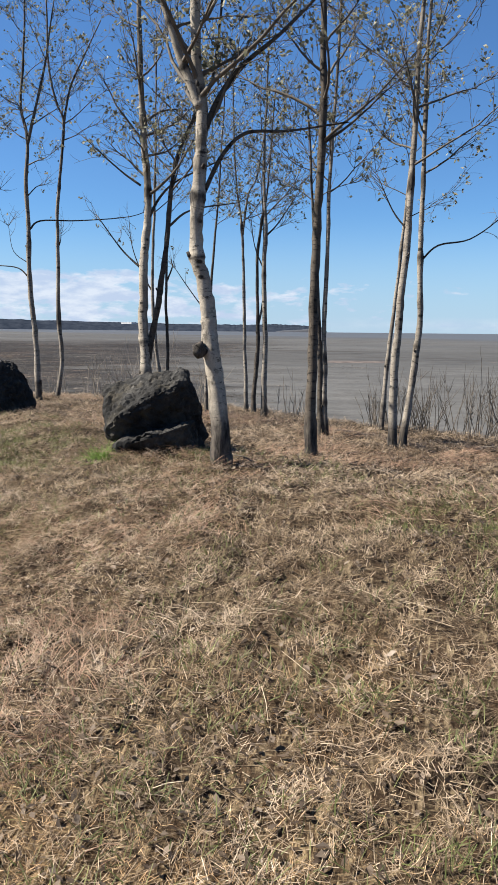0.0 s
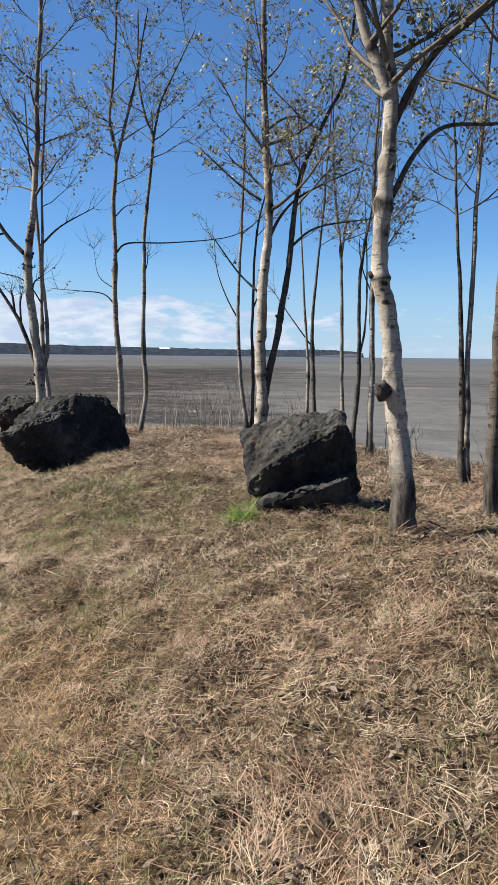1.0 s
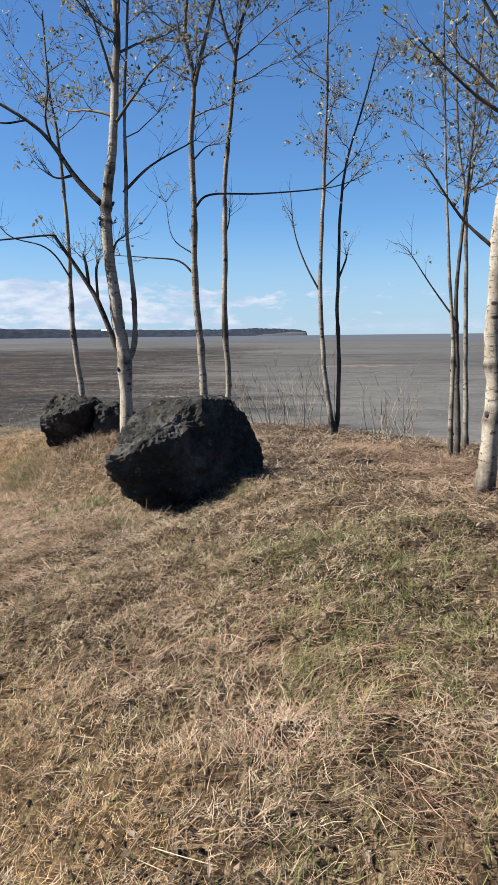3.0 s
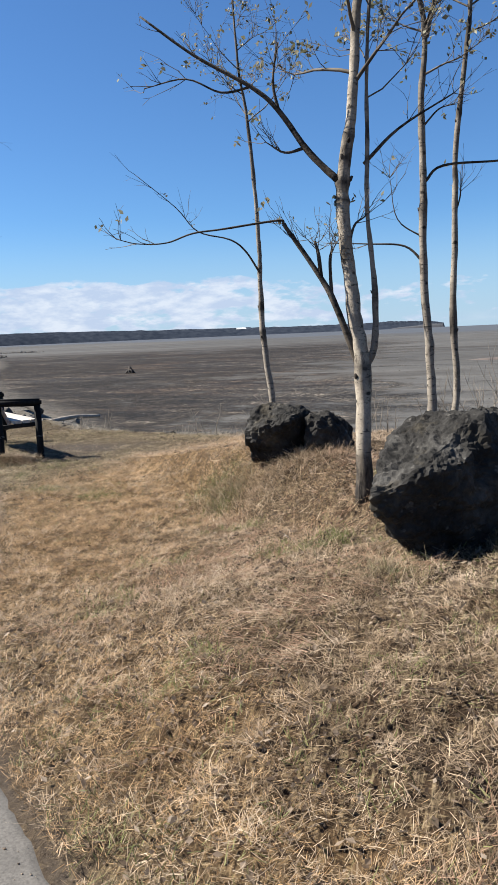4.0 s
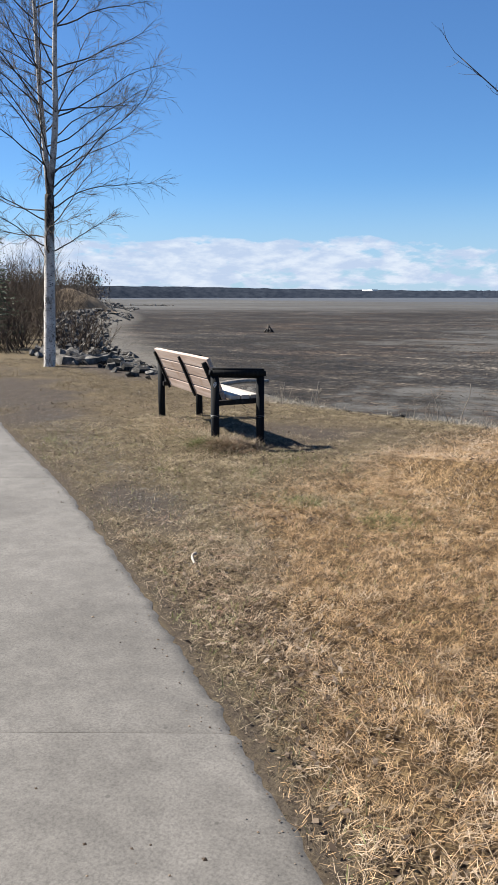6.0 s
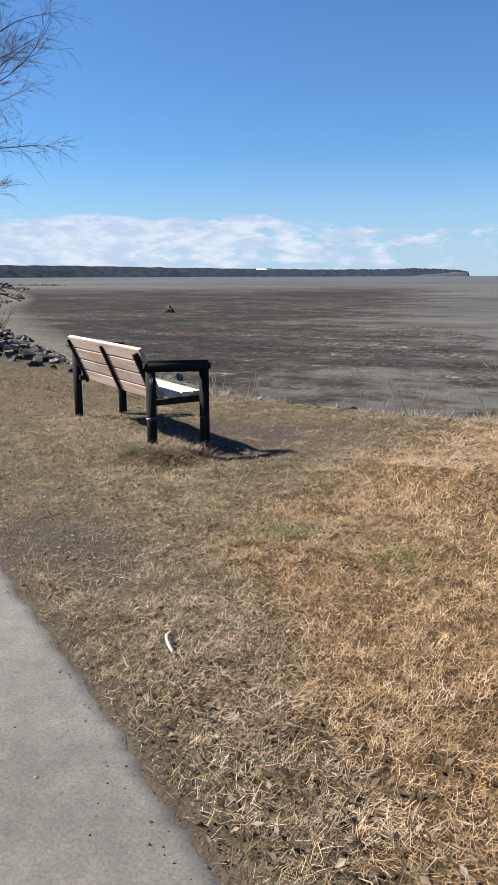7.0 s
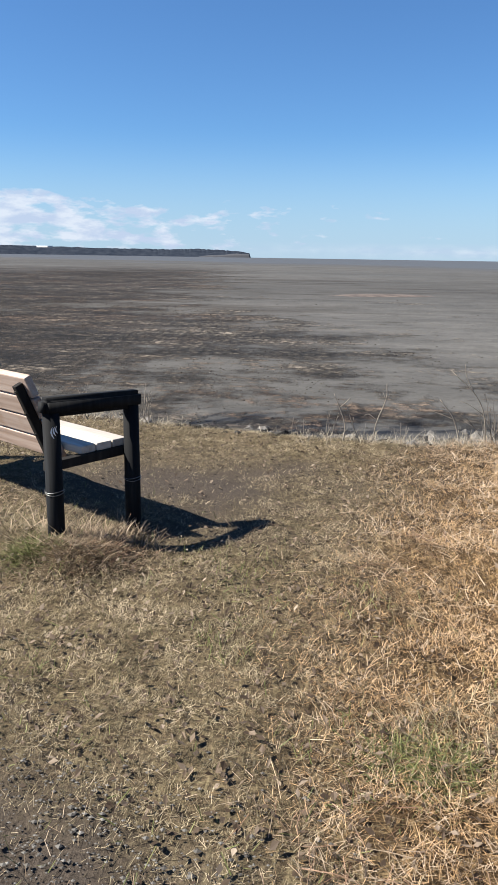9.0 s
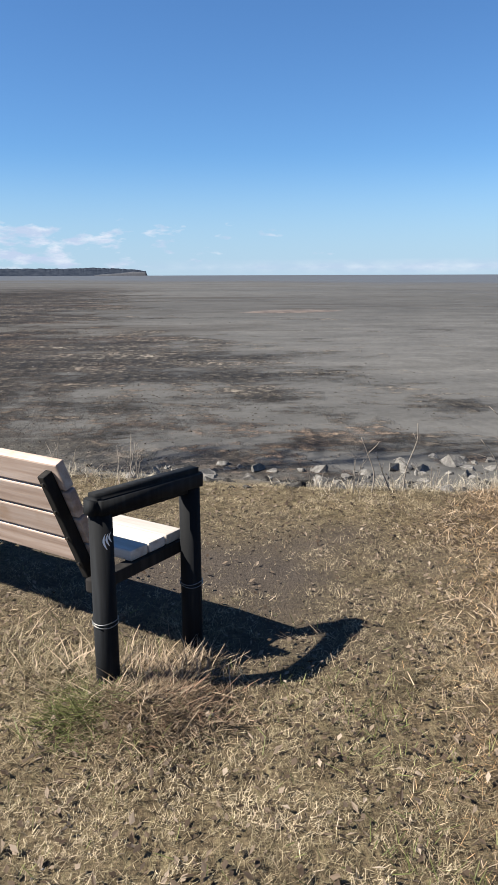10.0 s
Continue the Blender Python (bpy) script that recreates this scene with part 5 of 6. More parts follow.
straw("worn_grass", "short worn turf round the bench", 1100000, 2.93, 8.0, 4.0, 16.5,
      lambda a, s, x, y, g, w, sh: np.clip(w * (0.45 + patch(x, y, 2.0, 99, 0.3, 0.6)), 0, 1) * (1 - 0.93 * dirt_at(a, s)), WORN, (0.01, 0.03), (0.35, 0.96), (0.001, 0.0022), 3.0, seed=5)
straw("worn_grass", "thin trodden turf beyond the bench", 110000, 3.0, 8.4, 17.0, 26.0,
      lambda a, s, x, y, g, w, sh: (0.3 + 0.7 * patch(x, y, 1.2, 98, 0.35, 0.6)) * (1 - 0.9 * dirt_at(a, s)), [(0.03, 0.0235, 0.0145), (0.1, 0.077, 0.047), (0.21, 0.162, 0.103)], (0.02, 0.06), (0.4, 0.95), (0.003, 0.006), 3.0, seed=7)
straw("long_straw", "long pale loose straws lying on the bank", 6500, 3.2, 8.5, 0.2, 12.5,
      lambda a, s, x, y, g, w, sh: (1 - w) * (1 - 0.9 * g) * 0.6 * patch(x, y, 1.3, 55, 0.4, 0.6), [(0.34, 0.25, 0.16), (0.46, 0.36, 0.25), (0.55, 0.46, 0.34)], (0.1, 0.24), (0.86, 1.0), (0.0015, 0.0026), 0.9, seed=6)


def litter(name, label, n, a0, a1, s0, s1, accept, size, mat):
    a, s = rs.uniform(a0, a1, n), rs.uniform(s0, s1, n)
    x, y = to_xy(a, s)
    z, shore, gold, worn = fields(a, s)
    keep = (rs.uniform(0, 1, n) < accept(a, s, x, y, gold, worn)) & (shore < 0.1) & (a > path_edge(s) + 0.03)
    x, y, z = x[keep], y[keep], z[keep]
    m = len(x)
    c = np.stack([x, y, z + rs.uniform(0.008, 0.035, m)], 1)
    az = rs.uniform(0, 6.28, m)
    u = np.stack([np.cos(az), np.sin(az), rs.uniform(-0.6, 0.6, m)], 1) * rs.uniform(*size, m)[:, None]
    w = np.stack([-np.sin(az), np.cos(az), rs.uniform(-0.5, 0.5, m)], 1) * rs.uniform(*size, m)[:, None] * 0.6
    up = np.stack([az * 0, az * 0, rs.uniform(-0.3, 0.7, m)], 1) * rs.uniform(*size, m)[:, None]
    V = np.stack([c - u, c - w * 0.9 - u * 0.2 + up * 0.6, c + u + up * 0.4, c + w * 0.9 - u * 0.1 + up * 0.6], 1).reshape(-1, 3)
    i = (np.arange(m) * 4)[:, None]
    T = np.concatenate([i + np.array([[0, 1, 2]]), i + np.array([[0, 2, 3]])], 1).reshape(-1, 3)
    return tagged(new(name, fast_mesh(name, V, T, mat, False)), label, "leaves", kind="stuff")


litter("dead_leaves", "curled brown dead leaves among the straw", 70000, 3.0, 8.8, 0.2, 18,
       lambda a, s, x, y, g, w: (0.2 + 0.9 * patch(x, y, 0.8, 133, 0.4, 0.58)) * (1 - 0.45 * g) * (1 - 0.35 * w) * (1 - 0.85 * dirt_at(a, s)), (0.006, 0.02), M_LITTER)
litter("dead_leaves", "dark leaf litter under the trees", 80000, 4.2, 9.4, 0.2, 12,
       lambda a, s, x, y, g, w: np.maximum(sstep((a - 5.2) / 0.6) * 0.9, 0.8 * sstep((6.5 - s) / 2.5) * sstep((a - 4.2) / 0.7) * patch(x, y, 1.1, 134, 0.34, 0.52)), (0.006, 0.015), M_MOULD)

# ---- inland shore: birch, riprap, brush, woods ----


def birch():
    base = Vector((-16.4, 17.9, ground_z(-16.4, 17.9)))
    t = thing("birch_tree", base, "bare white-barked birch with twin leaders beside the riprap", "tree")
    k = 0.965
    inv = Matrix.Translation(-base)

    def loc(p):
        return Vector((base.x + (p[0] + 16.97) * k, base.y + (p[1] - 18.43) * k, base.z + (p[2] + 0.1) * k))
    trunk = [(-16.97, 18.43, -0.3), (-16.88, 18.48, 1.57), (-16.84, 18.5, 2.46), (-16.79, 18.53, 3.58)]
    lead_l = [(-16.79, 18.53, 3.5), (-16.84, 18.5, 4.8), (-16.88, 18.48, 6.22), (-16.89, 18.48, 8.3), (-16.9, 18.5, 10.5)]
    lead_r = [(-16.79, 18.53, 3.5), (-16.62, 18.63, 5.0), (-16.58, 18.66, 6.2), (-16.5, 18.7, 7.6), (-16.44, 18.74, 9.2), (-16.4, 18.74, 11.0)]
    tw = Acc()
    for pts, r0, r1, side in ((trunk, 0.125, 0.095, 0), (lead_l, 0.066, 0.018, -1), (lead_r, 0.07, 0.018, 1)):
        a = Acc()
        line = spline([loc(p) for p in pts], 10)
        n = len(line) - 1
        age = [0.27 + 0.6 * math.exp(-((p.z - 3.3) / 0.8) ** 2) for p in line]
        a.tube(line, [r0 + (r1 - r0) * i / n for i in range(n + 1)], 12, 0.1, age)
        me = a.mesh("trunk", M_BIRCH)
        me.transform(inv)
        put("trunk", me, t, "peeling white birch bark")
        count = 10 if side == 0 else 30
        for b in range(count):
            f = rng.uniform(0.55, 1.0) if side == 0 else rng.uniform(0.03, 0.98)
            p = line[int(f * n)]
            az = rng.uniform(0, 6.28)
            up = rng.uniform(0.15, 0.5) if side == 0 else rng.uniform(0.35, 1.0)
            ln = (2.4 if side == 0 else 3.1 * (1 - 0.6 * f)) * rng.uniform(0.65, 1.1)
            br = grow(p, Vector((math.cos(az), math.sin(az), up)), ln, 9, 0.19, 0.02)
            ba = Acc()
            ba.tube(br, [0.017 * (1 - 0.092 * q) for q in range(10)], 5, cap=False)
            bm_ = ba.mesh("branch", M_TWIG_DARK if side else M_BARK_DARK)
            bm_.transform(inv)
            put("branch", bm_, t)
            for _ in range(24):
                i = rng.randint(3, 9)
                h = (br[i] - br[i - 1]).normalized() + rvec(0.75) + Vector((0, 0, 0.1))
                tl = min(ln, 2.2) * rng.uniform(0.14, 0.34)
                q = grow(br[i], h, tl, 5, 0.2, 0.0)
                tw.tube(q, [0.0036, 0.0034, 0.003, 0.0026, 0.0022, 0.002], 3, cap=False)
                for _s in range(3):
                    m = rng.randint(1, 4)
                    q2 = grow(q[m], (q[m + 1] - q[m]).normalized() + rvec(0.8), tl * 0.5, 3, 0.25, -0.06)
                    tw.tube(q2, [0.003, 0.0027, 0.0024, 0.002], 3, cap=False)
    me = tw.mesh("spray", M_TWIG)
    me.transform(inv)
    tagged(put("spray", me, t), kind="stuff")


birch()


def spruce(x, y, h, seed):
    r = random.Random(seed)
    z = ground_z(x, y)
    t = thing("spruce_tree", (x, y, z), "dark green spruce at the shore path", "tree", "spruces behind the birch")
    a = Acc()
    a.tube([Vector((0, 0, -0.2)), Vector((0, 0, h * 0.5)), Vector((0, 0, h))], [0.11, 0.06, 0.01], 8, 0.05)
    put("trunk", a.mesh("trunk", M_BARK_DARK), t)
    ndl = Acc()
    for lv in range(int(h * 6)):
        zz = 0.35 + (h - 0.4) * lv / (h * 6)
        rad = (1 - zz / h) * h * 0.27 + 0.12
        for b in range(15):
            az = r.uniform(0, 6.28)
            ln = rad * r.uniform(0.6, 1.1)
            for q in range(12):
                f = (q + 1) / 12
                c = Vector((math.cos(az) * ln * f, math.sin(az) * ln * f, zz - 0.25 * ln * f + 0.12 * ln * f * f)) + Vector((r.uniform(-.05, .05), r.uniform(-.05, .05), r.uniform(-.04, .04)))
                ax = Vector((math.cos(az) + r.uniform(-.7, .7), math.sin(az) + r.uniform(-.7, .7), r.uniform(-.5, .2))).normalized() * 0.055
                ndl.quad(c, ax, Vector((-ax.y, ax.x, 0.03)) * 0.35, 0.01)
    tagged(put("needles", ndl.mesh("needles", M_NEEDLE, False), t, "dark green needles"), kind="stuff")


for x, y, h, sd in ((-22.3, 21.1, 4.9, 1), (-26.3, 24.9, 5.6, 2), (-36.0, 33.0, 5.5, 3)):
    spruce(x, y, h, sd)


def brush(name, label, x, y, wide, high, count, mat, seed, group, r=0.006, kinds="shrub", flop=0.5):
    rr = random.Random(seed)
    z = ground_z(x, y)
    t = thing(name, (x, y, z), label, kinds, group)
    a = Acc()
    for k in range(count):
        p = Vector((rr.gauss(0, wide * 0.35), rr.gauss(0, wide * 0.3), -0.03))
        p.z = ground_z(x + p.x, y + p.y) - z - 0.02
        h = high * rr.uniform(0.5, 1.0)
        st = grow(p, Vector((rr.uniform(-flop, flop), rr.uniform(-flop, flop), 1)), h, 6, 0.14 if high < 1.3 else 0.24, 0.05)
        a.tube(st, [r * (1 - 0.13 * i) for i in range(7)], 3, cap=False)
        for _ in range(rr.randint(2, 5) if high < 1.3 else 6):
            i = rr.randint(2, 5)
            s2 = grow(st[i], (st[i] - st[i - 1]).normalized() + rvec(0.6), h * rr.uniform(0.15, 0.35), 4, 0.2, 0.08)
            a.tube(s2, [r * 0.5 * (1 - 0.18 * q) for q in range(5)], 3, cap=False)
    tagged(put("stem_mass", a.mesh("stem_mass", mat), t), kind="stuff")
    return t


# leafless thickets behind the birch
for k, (x, y, w, h, c) in enumerate([(-20.6, 20.2, 0.9, 1.35, 90), (-21.6, 21.6, 1.0, 1.4, 110), (-23.4, 23.4, 1.2, 1.9, 130), (-19.0, 21.3, 0.7, 1.32, 60), (-20.2, 23.0, 0.9, 1.35, 70), (-22.2, 25.4, 1.0, 1.5, 80), (-26.5, 26.9, 1.6, 2.6, 170), (-30, 29.5, 2.0, 3.8, 200), (-34.5, 34, 2.6, 4.6, 230), (-41.5, 42, 3.5, 4.6, 230), (-49, 48, 5, 4.6, 230), (-55, 57.0, 5, 4.4, 230), (-66, 66, 6, 5, 230)]):
    brush("thicket", "leafless brown brush above the riprap", x, y, w, h, c // 2, M_TWIG_BROWN, 40 + k, "brush above the riprap", 0.013, "shrub", 0.75)

# grey brush along the bank edge among the trees
for k, (x, y, w, h, c) in enumerate([(1.3, 10.4, 0.5, 0.75, 44), (2.2, 10.2, 0.9, 0.95, 90), (2.9, 9.7, 0.5, 0.6, 40), (0.9, 10.8, 0.35, 0.5, 24), (-2.9, 12.9, 0.5, 1.0, 16), (-2.55, 13.1, 0.35, 1.15, 12), (-3.3, 12.6, 0.4, 0.7, 12), (-1.5, 12.2, 0.4, 0.95, 14), (-0.1, 10.9, 0.4, 0.6, 14), (-1.7, 12.4, 0.4, 0.6, 10), (-4.1, 13.0, 0.5, 0.55, 10)]):
    brush("shrub", "leafless grey brush at the edge of the bank", x, y, w, h, c, M_TWIG if k < 4 else M_TWIG_PALE, 70 + k, "brush along the bank edge", 0.006, flop=0.35)
# bleached twigs standing at the edge near the bench
for k, (x, y, h, c, fl) in enumerate([(-7.24, 14.92, 0.3, 3, 0.15), (-7.52, 14.99, 0.2, 3, 0.2), (-6.64, 15.09, 0.2, 4, 0.2), (-5.9, 15.04, 0.6, 9, 0.55), (-5.7, 15.0, 0.55, 8, 0.5), (-8.9, 15.2, 0.4, 6, 0.5), (-9.4, 15.3, 0.45, 7, 0.5), (-6.95, 15.0, 0.16, 8, 0.5)]):
    brush("twig_clump", "bleached bare twigs at the bank edge", x, y, 0.1, h, c, M_TWIG_PALE, 90 + k, "bleached twigs near the bench", 0.0045, "twigs", fl)


def dead_branch(lines, r=0.0065):
    base = Vector(lines[0][0])
    base.z = ground_z(base.x, base.y)
    t = thing("dead_branch", base, "bleached dead branch sticking up at the bank edge", "branch", "bleached twigs near the bench")
    for k, pts in enumerate(lines):
        a = Acc()
        q = [Vector(p) - base for p in pts]
        if k == 0:
            q[0].z = -0.05
        line = spline(q, 4)
        n = len(line) - 1
        rr = r if k == 0 else r * 0.55
        a.tube(line, [rr * (1 - 0.6 * i / n) for i in range(n + 1)], 6, 0.12)
        put("stem" if k == 0 else "twig", a.mesh("stem", M_TWIG_PALE), t)


dead_branch([[(-7.15, 14.86, 0.0), (-7.13, 14.86, 0.12), (-7.18, 14.86, 0.27), (-7.23, 14.85, 0.39)], [(-7.18, 14.86, 0.27), (-7.12, 14.86, 0.33), (-7.1, 14.86, 0.36)]])
dead_branch([[(-6.89, 14.97, 0.0), (-6.87, 14.98, 0.12), (-6.8, 14.98, 0.33), (-6.8, 14.98, 0.46)], [(-6.8, 14.98, 0.33), (-6.83, 14.98, 0.39)], [(-6.86, 14.98, 0.15), (-6.93, 14.98, 0.2), (-6.97, 14.98, 0.19)]])
dead_branch([[(-6.98, 14.89, 0.0), (-7.07, 14.88, 0.14), (-7.12, 14.87, 0.28)], [(-7.07, 14.88, 0.14), (-7.06, 14.88, 0.2)]], 0.005)
dead_branch([[(-6.18, 14.85, 0.03), (-6.27, 14.84, 0.21), (-6.39, 14.83, 0.37)], [(-6.27, 14.84, 0.21), (-6.37, 14.84, 0.25), (-6.44, 14.84, 0.27)]], 0.006)
dead_branch([[(-5.95, 15.04, 0.03), (-5.99, 15.03, 0.21), (-6.09, 15.02, 0.4), (-6.28, 15.01, 0.57)], [(-6.0, 15.03, 0.22), (-6.12, 15.02, 0.3), (-6.2, 15.02, 0.33)], [(-6.09, 15.02, 0.4), (-6.16, 15.02, 0.53), (-6.18, 15.02, 0.63)]])

# ---- riprap ----
lumps = []
for k in range(7):
    r = random.Random(200 + k)
    pts = []
    for _ in range(13):
        v = Vector((r.gauss(0, 1), r.gauss(0, 1), r.gauss(0, 1))).normalized()
        pts.append((v.x * 0.5 * r.uniform(0.8, 1.1), v.y * 0.36 * r.uniform(0.8, 1.1), v.z * 0.27 * r.uniform(0.8, 1.1)))
    bm = bmesh.new()
    for p in pts:
        bm.verts.new(p)
    bmesh.ops.convex_hull(bm, input=bm.verts[:])
    bmesh.ops.delete(bm, geom=[v for v in bm.verts if not v.link_faces], context="VERTS")
    me = bpy.data.meshes.new("stone")
    bm.to_mesh(me)
    bm.free()
    me.materials.append(M_RIPRAP)
    lumps.append(me)
M_SHORE_STONE = rock_material("shore_stone", (0.07, 0.066, 0.061), (0.16, 0.151, 0.139), (0.29, 0.277, 0.258))
pale_lumps = []
for me in lumps[:5]:
    pale = me.copy()
    pale.materials.clear()
    pale.materials.append(M_SHORE_STONE)
    pale_lumps.append(pale)
riprap = thing("riprap", (-14, 18, 0), "angular grey rocks armouring the shore bank", "rocks")
tagged(riprap, kind="structure")
riprap_inv = Matrix.Translation((14, -18, 0))
rk = random.Random(77)
for k in range(290):
    s = 19.8 + (rk.random() ** 1.25) * 20
    off = rk.uniform(-0.4, 2.6)
    a = float(crest(np.array([s]))[0]) + off
    x, y = to_xy(a, s)
    ob = new("stone", lumps[k % 7])
    sz = (0.18 + 0.42 * rk.random() ** 1.8) * (1 + (s - 20) * 0.012)
    ob.parent = riprap
    ob.matrix_basis = riprap_inv @ Matrix.Translation((x, y, ground_z(x, y) + 0.07 * sz)) @ Euler((rk.uniform(-0.5, 0.5), rk.uniform(-0.5, 0.5), rk.uniform(0, 6.28))).to_matrix().to_4x4() @ Matrix.Diagonal((sz, sz, sz, 1))
# the farther riprap, too small to tell apart
r_v, r_f = [], []
for k in range(2100):
    s = 24 + (rk.random() ** 1.5) * 186
    a = float(crest(np.array([s]))[0]) + rk.uniform(-0.9, 2.6) * (1 + (s - 30) * 0.006)
    x, y = to_xy(a, s)
    if k >= 1900:
        f = (k - 1900) / 200
        x, y = -180 + 31 * f + rk.gauss(0, 1.5), 206 + rk.gauss(0, 1.2)
        s = 250
    src = lumps[k % 7]
    sz = (0.16 + 0.5 * rk.random() ** 1.6) * (1 + (s - 24) * 0.007)
    m = Matrix.Translation((x, y, ground_z(x, y) + 0.06)) @ Euler((rk.uniform(-0.5, 0.5), rk.uniform(-0.5, 0.5), rk.uniform(0, 6.28))).to_matrix().to_4x4() @ Matrix.Diagonal((sz, sz, sz, 1))
    b0 = len(r_v)
    r_v += [m @ v.co for v in src.vertices]
    r_f += [tuple(b0 + i for i in p.vertices) for p in src.polygons]
far_rr = bpy.data.meshes.new("far_riprap")
far_rr.from_pydata(r_v, [], r_f)
far_rr.materials.append(M_RIPRAP)
tagged(new("far_riprap", far_rr), "grey rock armour along the distant shore", "rocks", kind="stuff")
# smaller stones at the foot of the bank below the bench
toe = thing("bank_stones", (-8, 17, 0), "pale stones at the foot of the bank", "rocks")
toe_inv = Matrix.Translation((8, -17, 0))
for k in range(130):
    s = 13.4 + 7.5 * rk.random() ** 1.5
    a = float(crest(np.array([s]))[0]) + rk.uniform(0.15, 1.3)
    x, y = to_xy(a, s)
    ob = new("stone", lumps[k % 7])
    sz = rk.uniform(0.06, 0.22) * (1.2 if s < 16.5 else 0.8)
    ob.parent = toe
    ob.matrix_basis = toe_inv @ Matrix.Translation((x, y, ground_z(x, y) - 0.08 * sz)) @ Euler((rk.uniform(-0.4, 0.4), rk.uniform(-0.4, 0.4), rk.uniform(0, 6.28))).to_matrix().to_4x4() @ Matrix.Diagonal((sz, sz, sz, 1))

# paler broken rock along the foot of the slope, seen over the edge of the turf
for k in range(110):
    x = -10.5 + 6.5 * rk.random() ** 1.35
    y = 19.35 + 0.05 * (x + 8) + rk.gauss(0, 0.42)
    ob = new("stone", pale_lumps[k % 5])
    sz = 0.12 + 0.36 * rk.random() ** 2.4
    ob.parent = toe
    ob.matrix_basis = toe_inv @ Matrix.Translation((x, y, ground_z(x, y) + 0.02 * sz)) @ Euler((rk.uniform(-0.4, 0.4), rk.uniform(-0.4, 0.4), rk.uniform(0, 6.28))).to_matrix().to_4x4() @ Matrix.Diagonal((sz, sz, sz, 1))


def log(name, pts, r, mat, label, category, sides=9, knob=0.15):
    base = Vector(pts[0])
    a = Acc()
    line = spline([Vector(p) - base for p in pts], 6)
    n = len(line) - 1
    a.tube(line, [r * (1 - 0.35 * i / n) for i in range(n + 1)], sides, knob)
    ob = new(name, a.mesh(name, mat))
    ob.location = base
    return tagged(ob, label, category)


# driftwood on the riprap and the mud
for k, (s, a, ln, ang, r) in enumerate([(24.5, 8.4, 2.6, 2.2, 0.09), (26, 9.2, 3.2, 2.6, 0.11), (31, 10.5, 4.0, 2.4, 0.14), (23, 8.0, 1.8, 1.2, 0.07)]):
    x, y = to_xy(a, s)
    z = ground_z(x, y) + r * 1.6
    log("driftwood", [(x, y, z), (x + math.cos(ang) * ln / 2, y + math.sin(ang) * ln / 2, z + 0.08), (x + math.cos(ang) * ln, y + math.sin(ang) * ln, z + 0.02)], r, M_DRIFT if k != 2 else M_STICK, "weathered driftwood log among the riprap", "driftwood")
# stump stranded on the mud
sx, sy = -31.7, 56.7
sz = ground_z(sx, sy)
st = thing("tree_stump", (sx, sy, sz - 0.02), "dark stranded root stump on the mud", "stump")
for k in range(7):
    a = Acc()
    az = k * 0.9 + 0.3
    a.tube([Vector((0, 0, 0.45)), Vector((math.cos(az) * 0.3, math.sin(az) * 0.3, 0.35)), Vector((math.cos(az) * 0.62, math.sin(az) * 0.62, -0.02))], [0.16, 0.1, 0.05], 7, 0.3)
    put("root", a.mesh("root", M_STICK), st)
a = Acc()
a.tube([Vector((0, 0, 0.2)), Vector((0.03, 0, 0.5)), Vector((-0.05, 0, 0.78))], [0.24, 0.2, 0.14], 9, 0.35)
put("trunk", a.mesh("trunk", M_STICK), st)
st.scale = (0.7, 0.7, 0.75)

# sticks beside the walkway
log("stick", [(-5.30, 7.80, 0.036), (-5.345, 7.755, 0.03), (-5.365, 7.69, 0.026), (-5.345, 7.6, 0.022), (-5.305, 7.515, 0.02)], 0.0125, M_STICK, "short dark curved stick at the path edge", "stick", 10, 0.5)
log("stick", [(-5.80, 7.22, 0.024), (-5.77, 7.26, 0.026), (-5.73, 7.29, 0.024)], 0.0075, M_STICK, "thin broken stick on the walkway", "stick")
log("stick", [(-7.06, 9.57, 0.035), (-7.055, 9.53, 0.04), (-7.02, 9.48, 0.036), (-6.98, 9.44, 0.03)], 0.0095, M_DRIFT, "bleached curved stick on the worn grass", "stick")
gz1 = ground_z(-1.57, 5.1)
log("stick", [(-1.64, 5.04, gz1 + 0.03), (-1.57, 5.10, gz1 + 0.035), (-1.49, 5.18, gz1 + 0.03)], 0.02, M_RED_STICK, "short thick reddish dead stick in the straw", "stick")
for k in range(12):
    a_, s_ = rk.uniform(4.6, 8.5), rk.uniform(2.0, 11.0)
    x, y = to_xy(a_, s_)
    az, ln = rk.uniform(0, 6.28), rk.uniform(0.15, 0.45)
    z = ground_z(x, y) + 0.03
    x2, y2 = x + math.cos(az) * ln, y + math.sin(az) * ln
    log("fallen_twig", [(x, y, z), ((x + x2) / 2 + 0.01, (y + y2) / 2, ground_z((x + x2) / 2, (y + y2) / 2) + 0.035), (x2, y2, ground_z(x2, y2) + 0.03)], rk.uniform(0.003, 0.006), M_TWIG, "fallen bare twig lying in the straw", "twig", 5, 0.1)["group"] = "fallen twigs under the trees"

# ---- tufts ----


def tuft(x, y, n, high, pal, label, width=0.16, lean=(0.3, 0.9)):
    a0, s0 = to_as(x, y)
    a = a0 + rs.normal(0, width, n)
    s = s0 + rs.normal(0, width, n)
    az = np.arctan2(s - s0, a - a0) + rs.normal(0, 2.2, n)
    tint = palette(rs.beta(2, 2, n), pal)
    me = blades("grass_tuft", a, s, rs.uniform(0.35, 1.0, n) * high, rs.uniform(*lean, n), rs.uniform(0.002, 0.0042, n), tint, az)
    return tagged(new("grass_tuft", me), label, "grass", "grass tufts", "stuff")


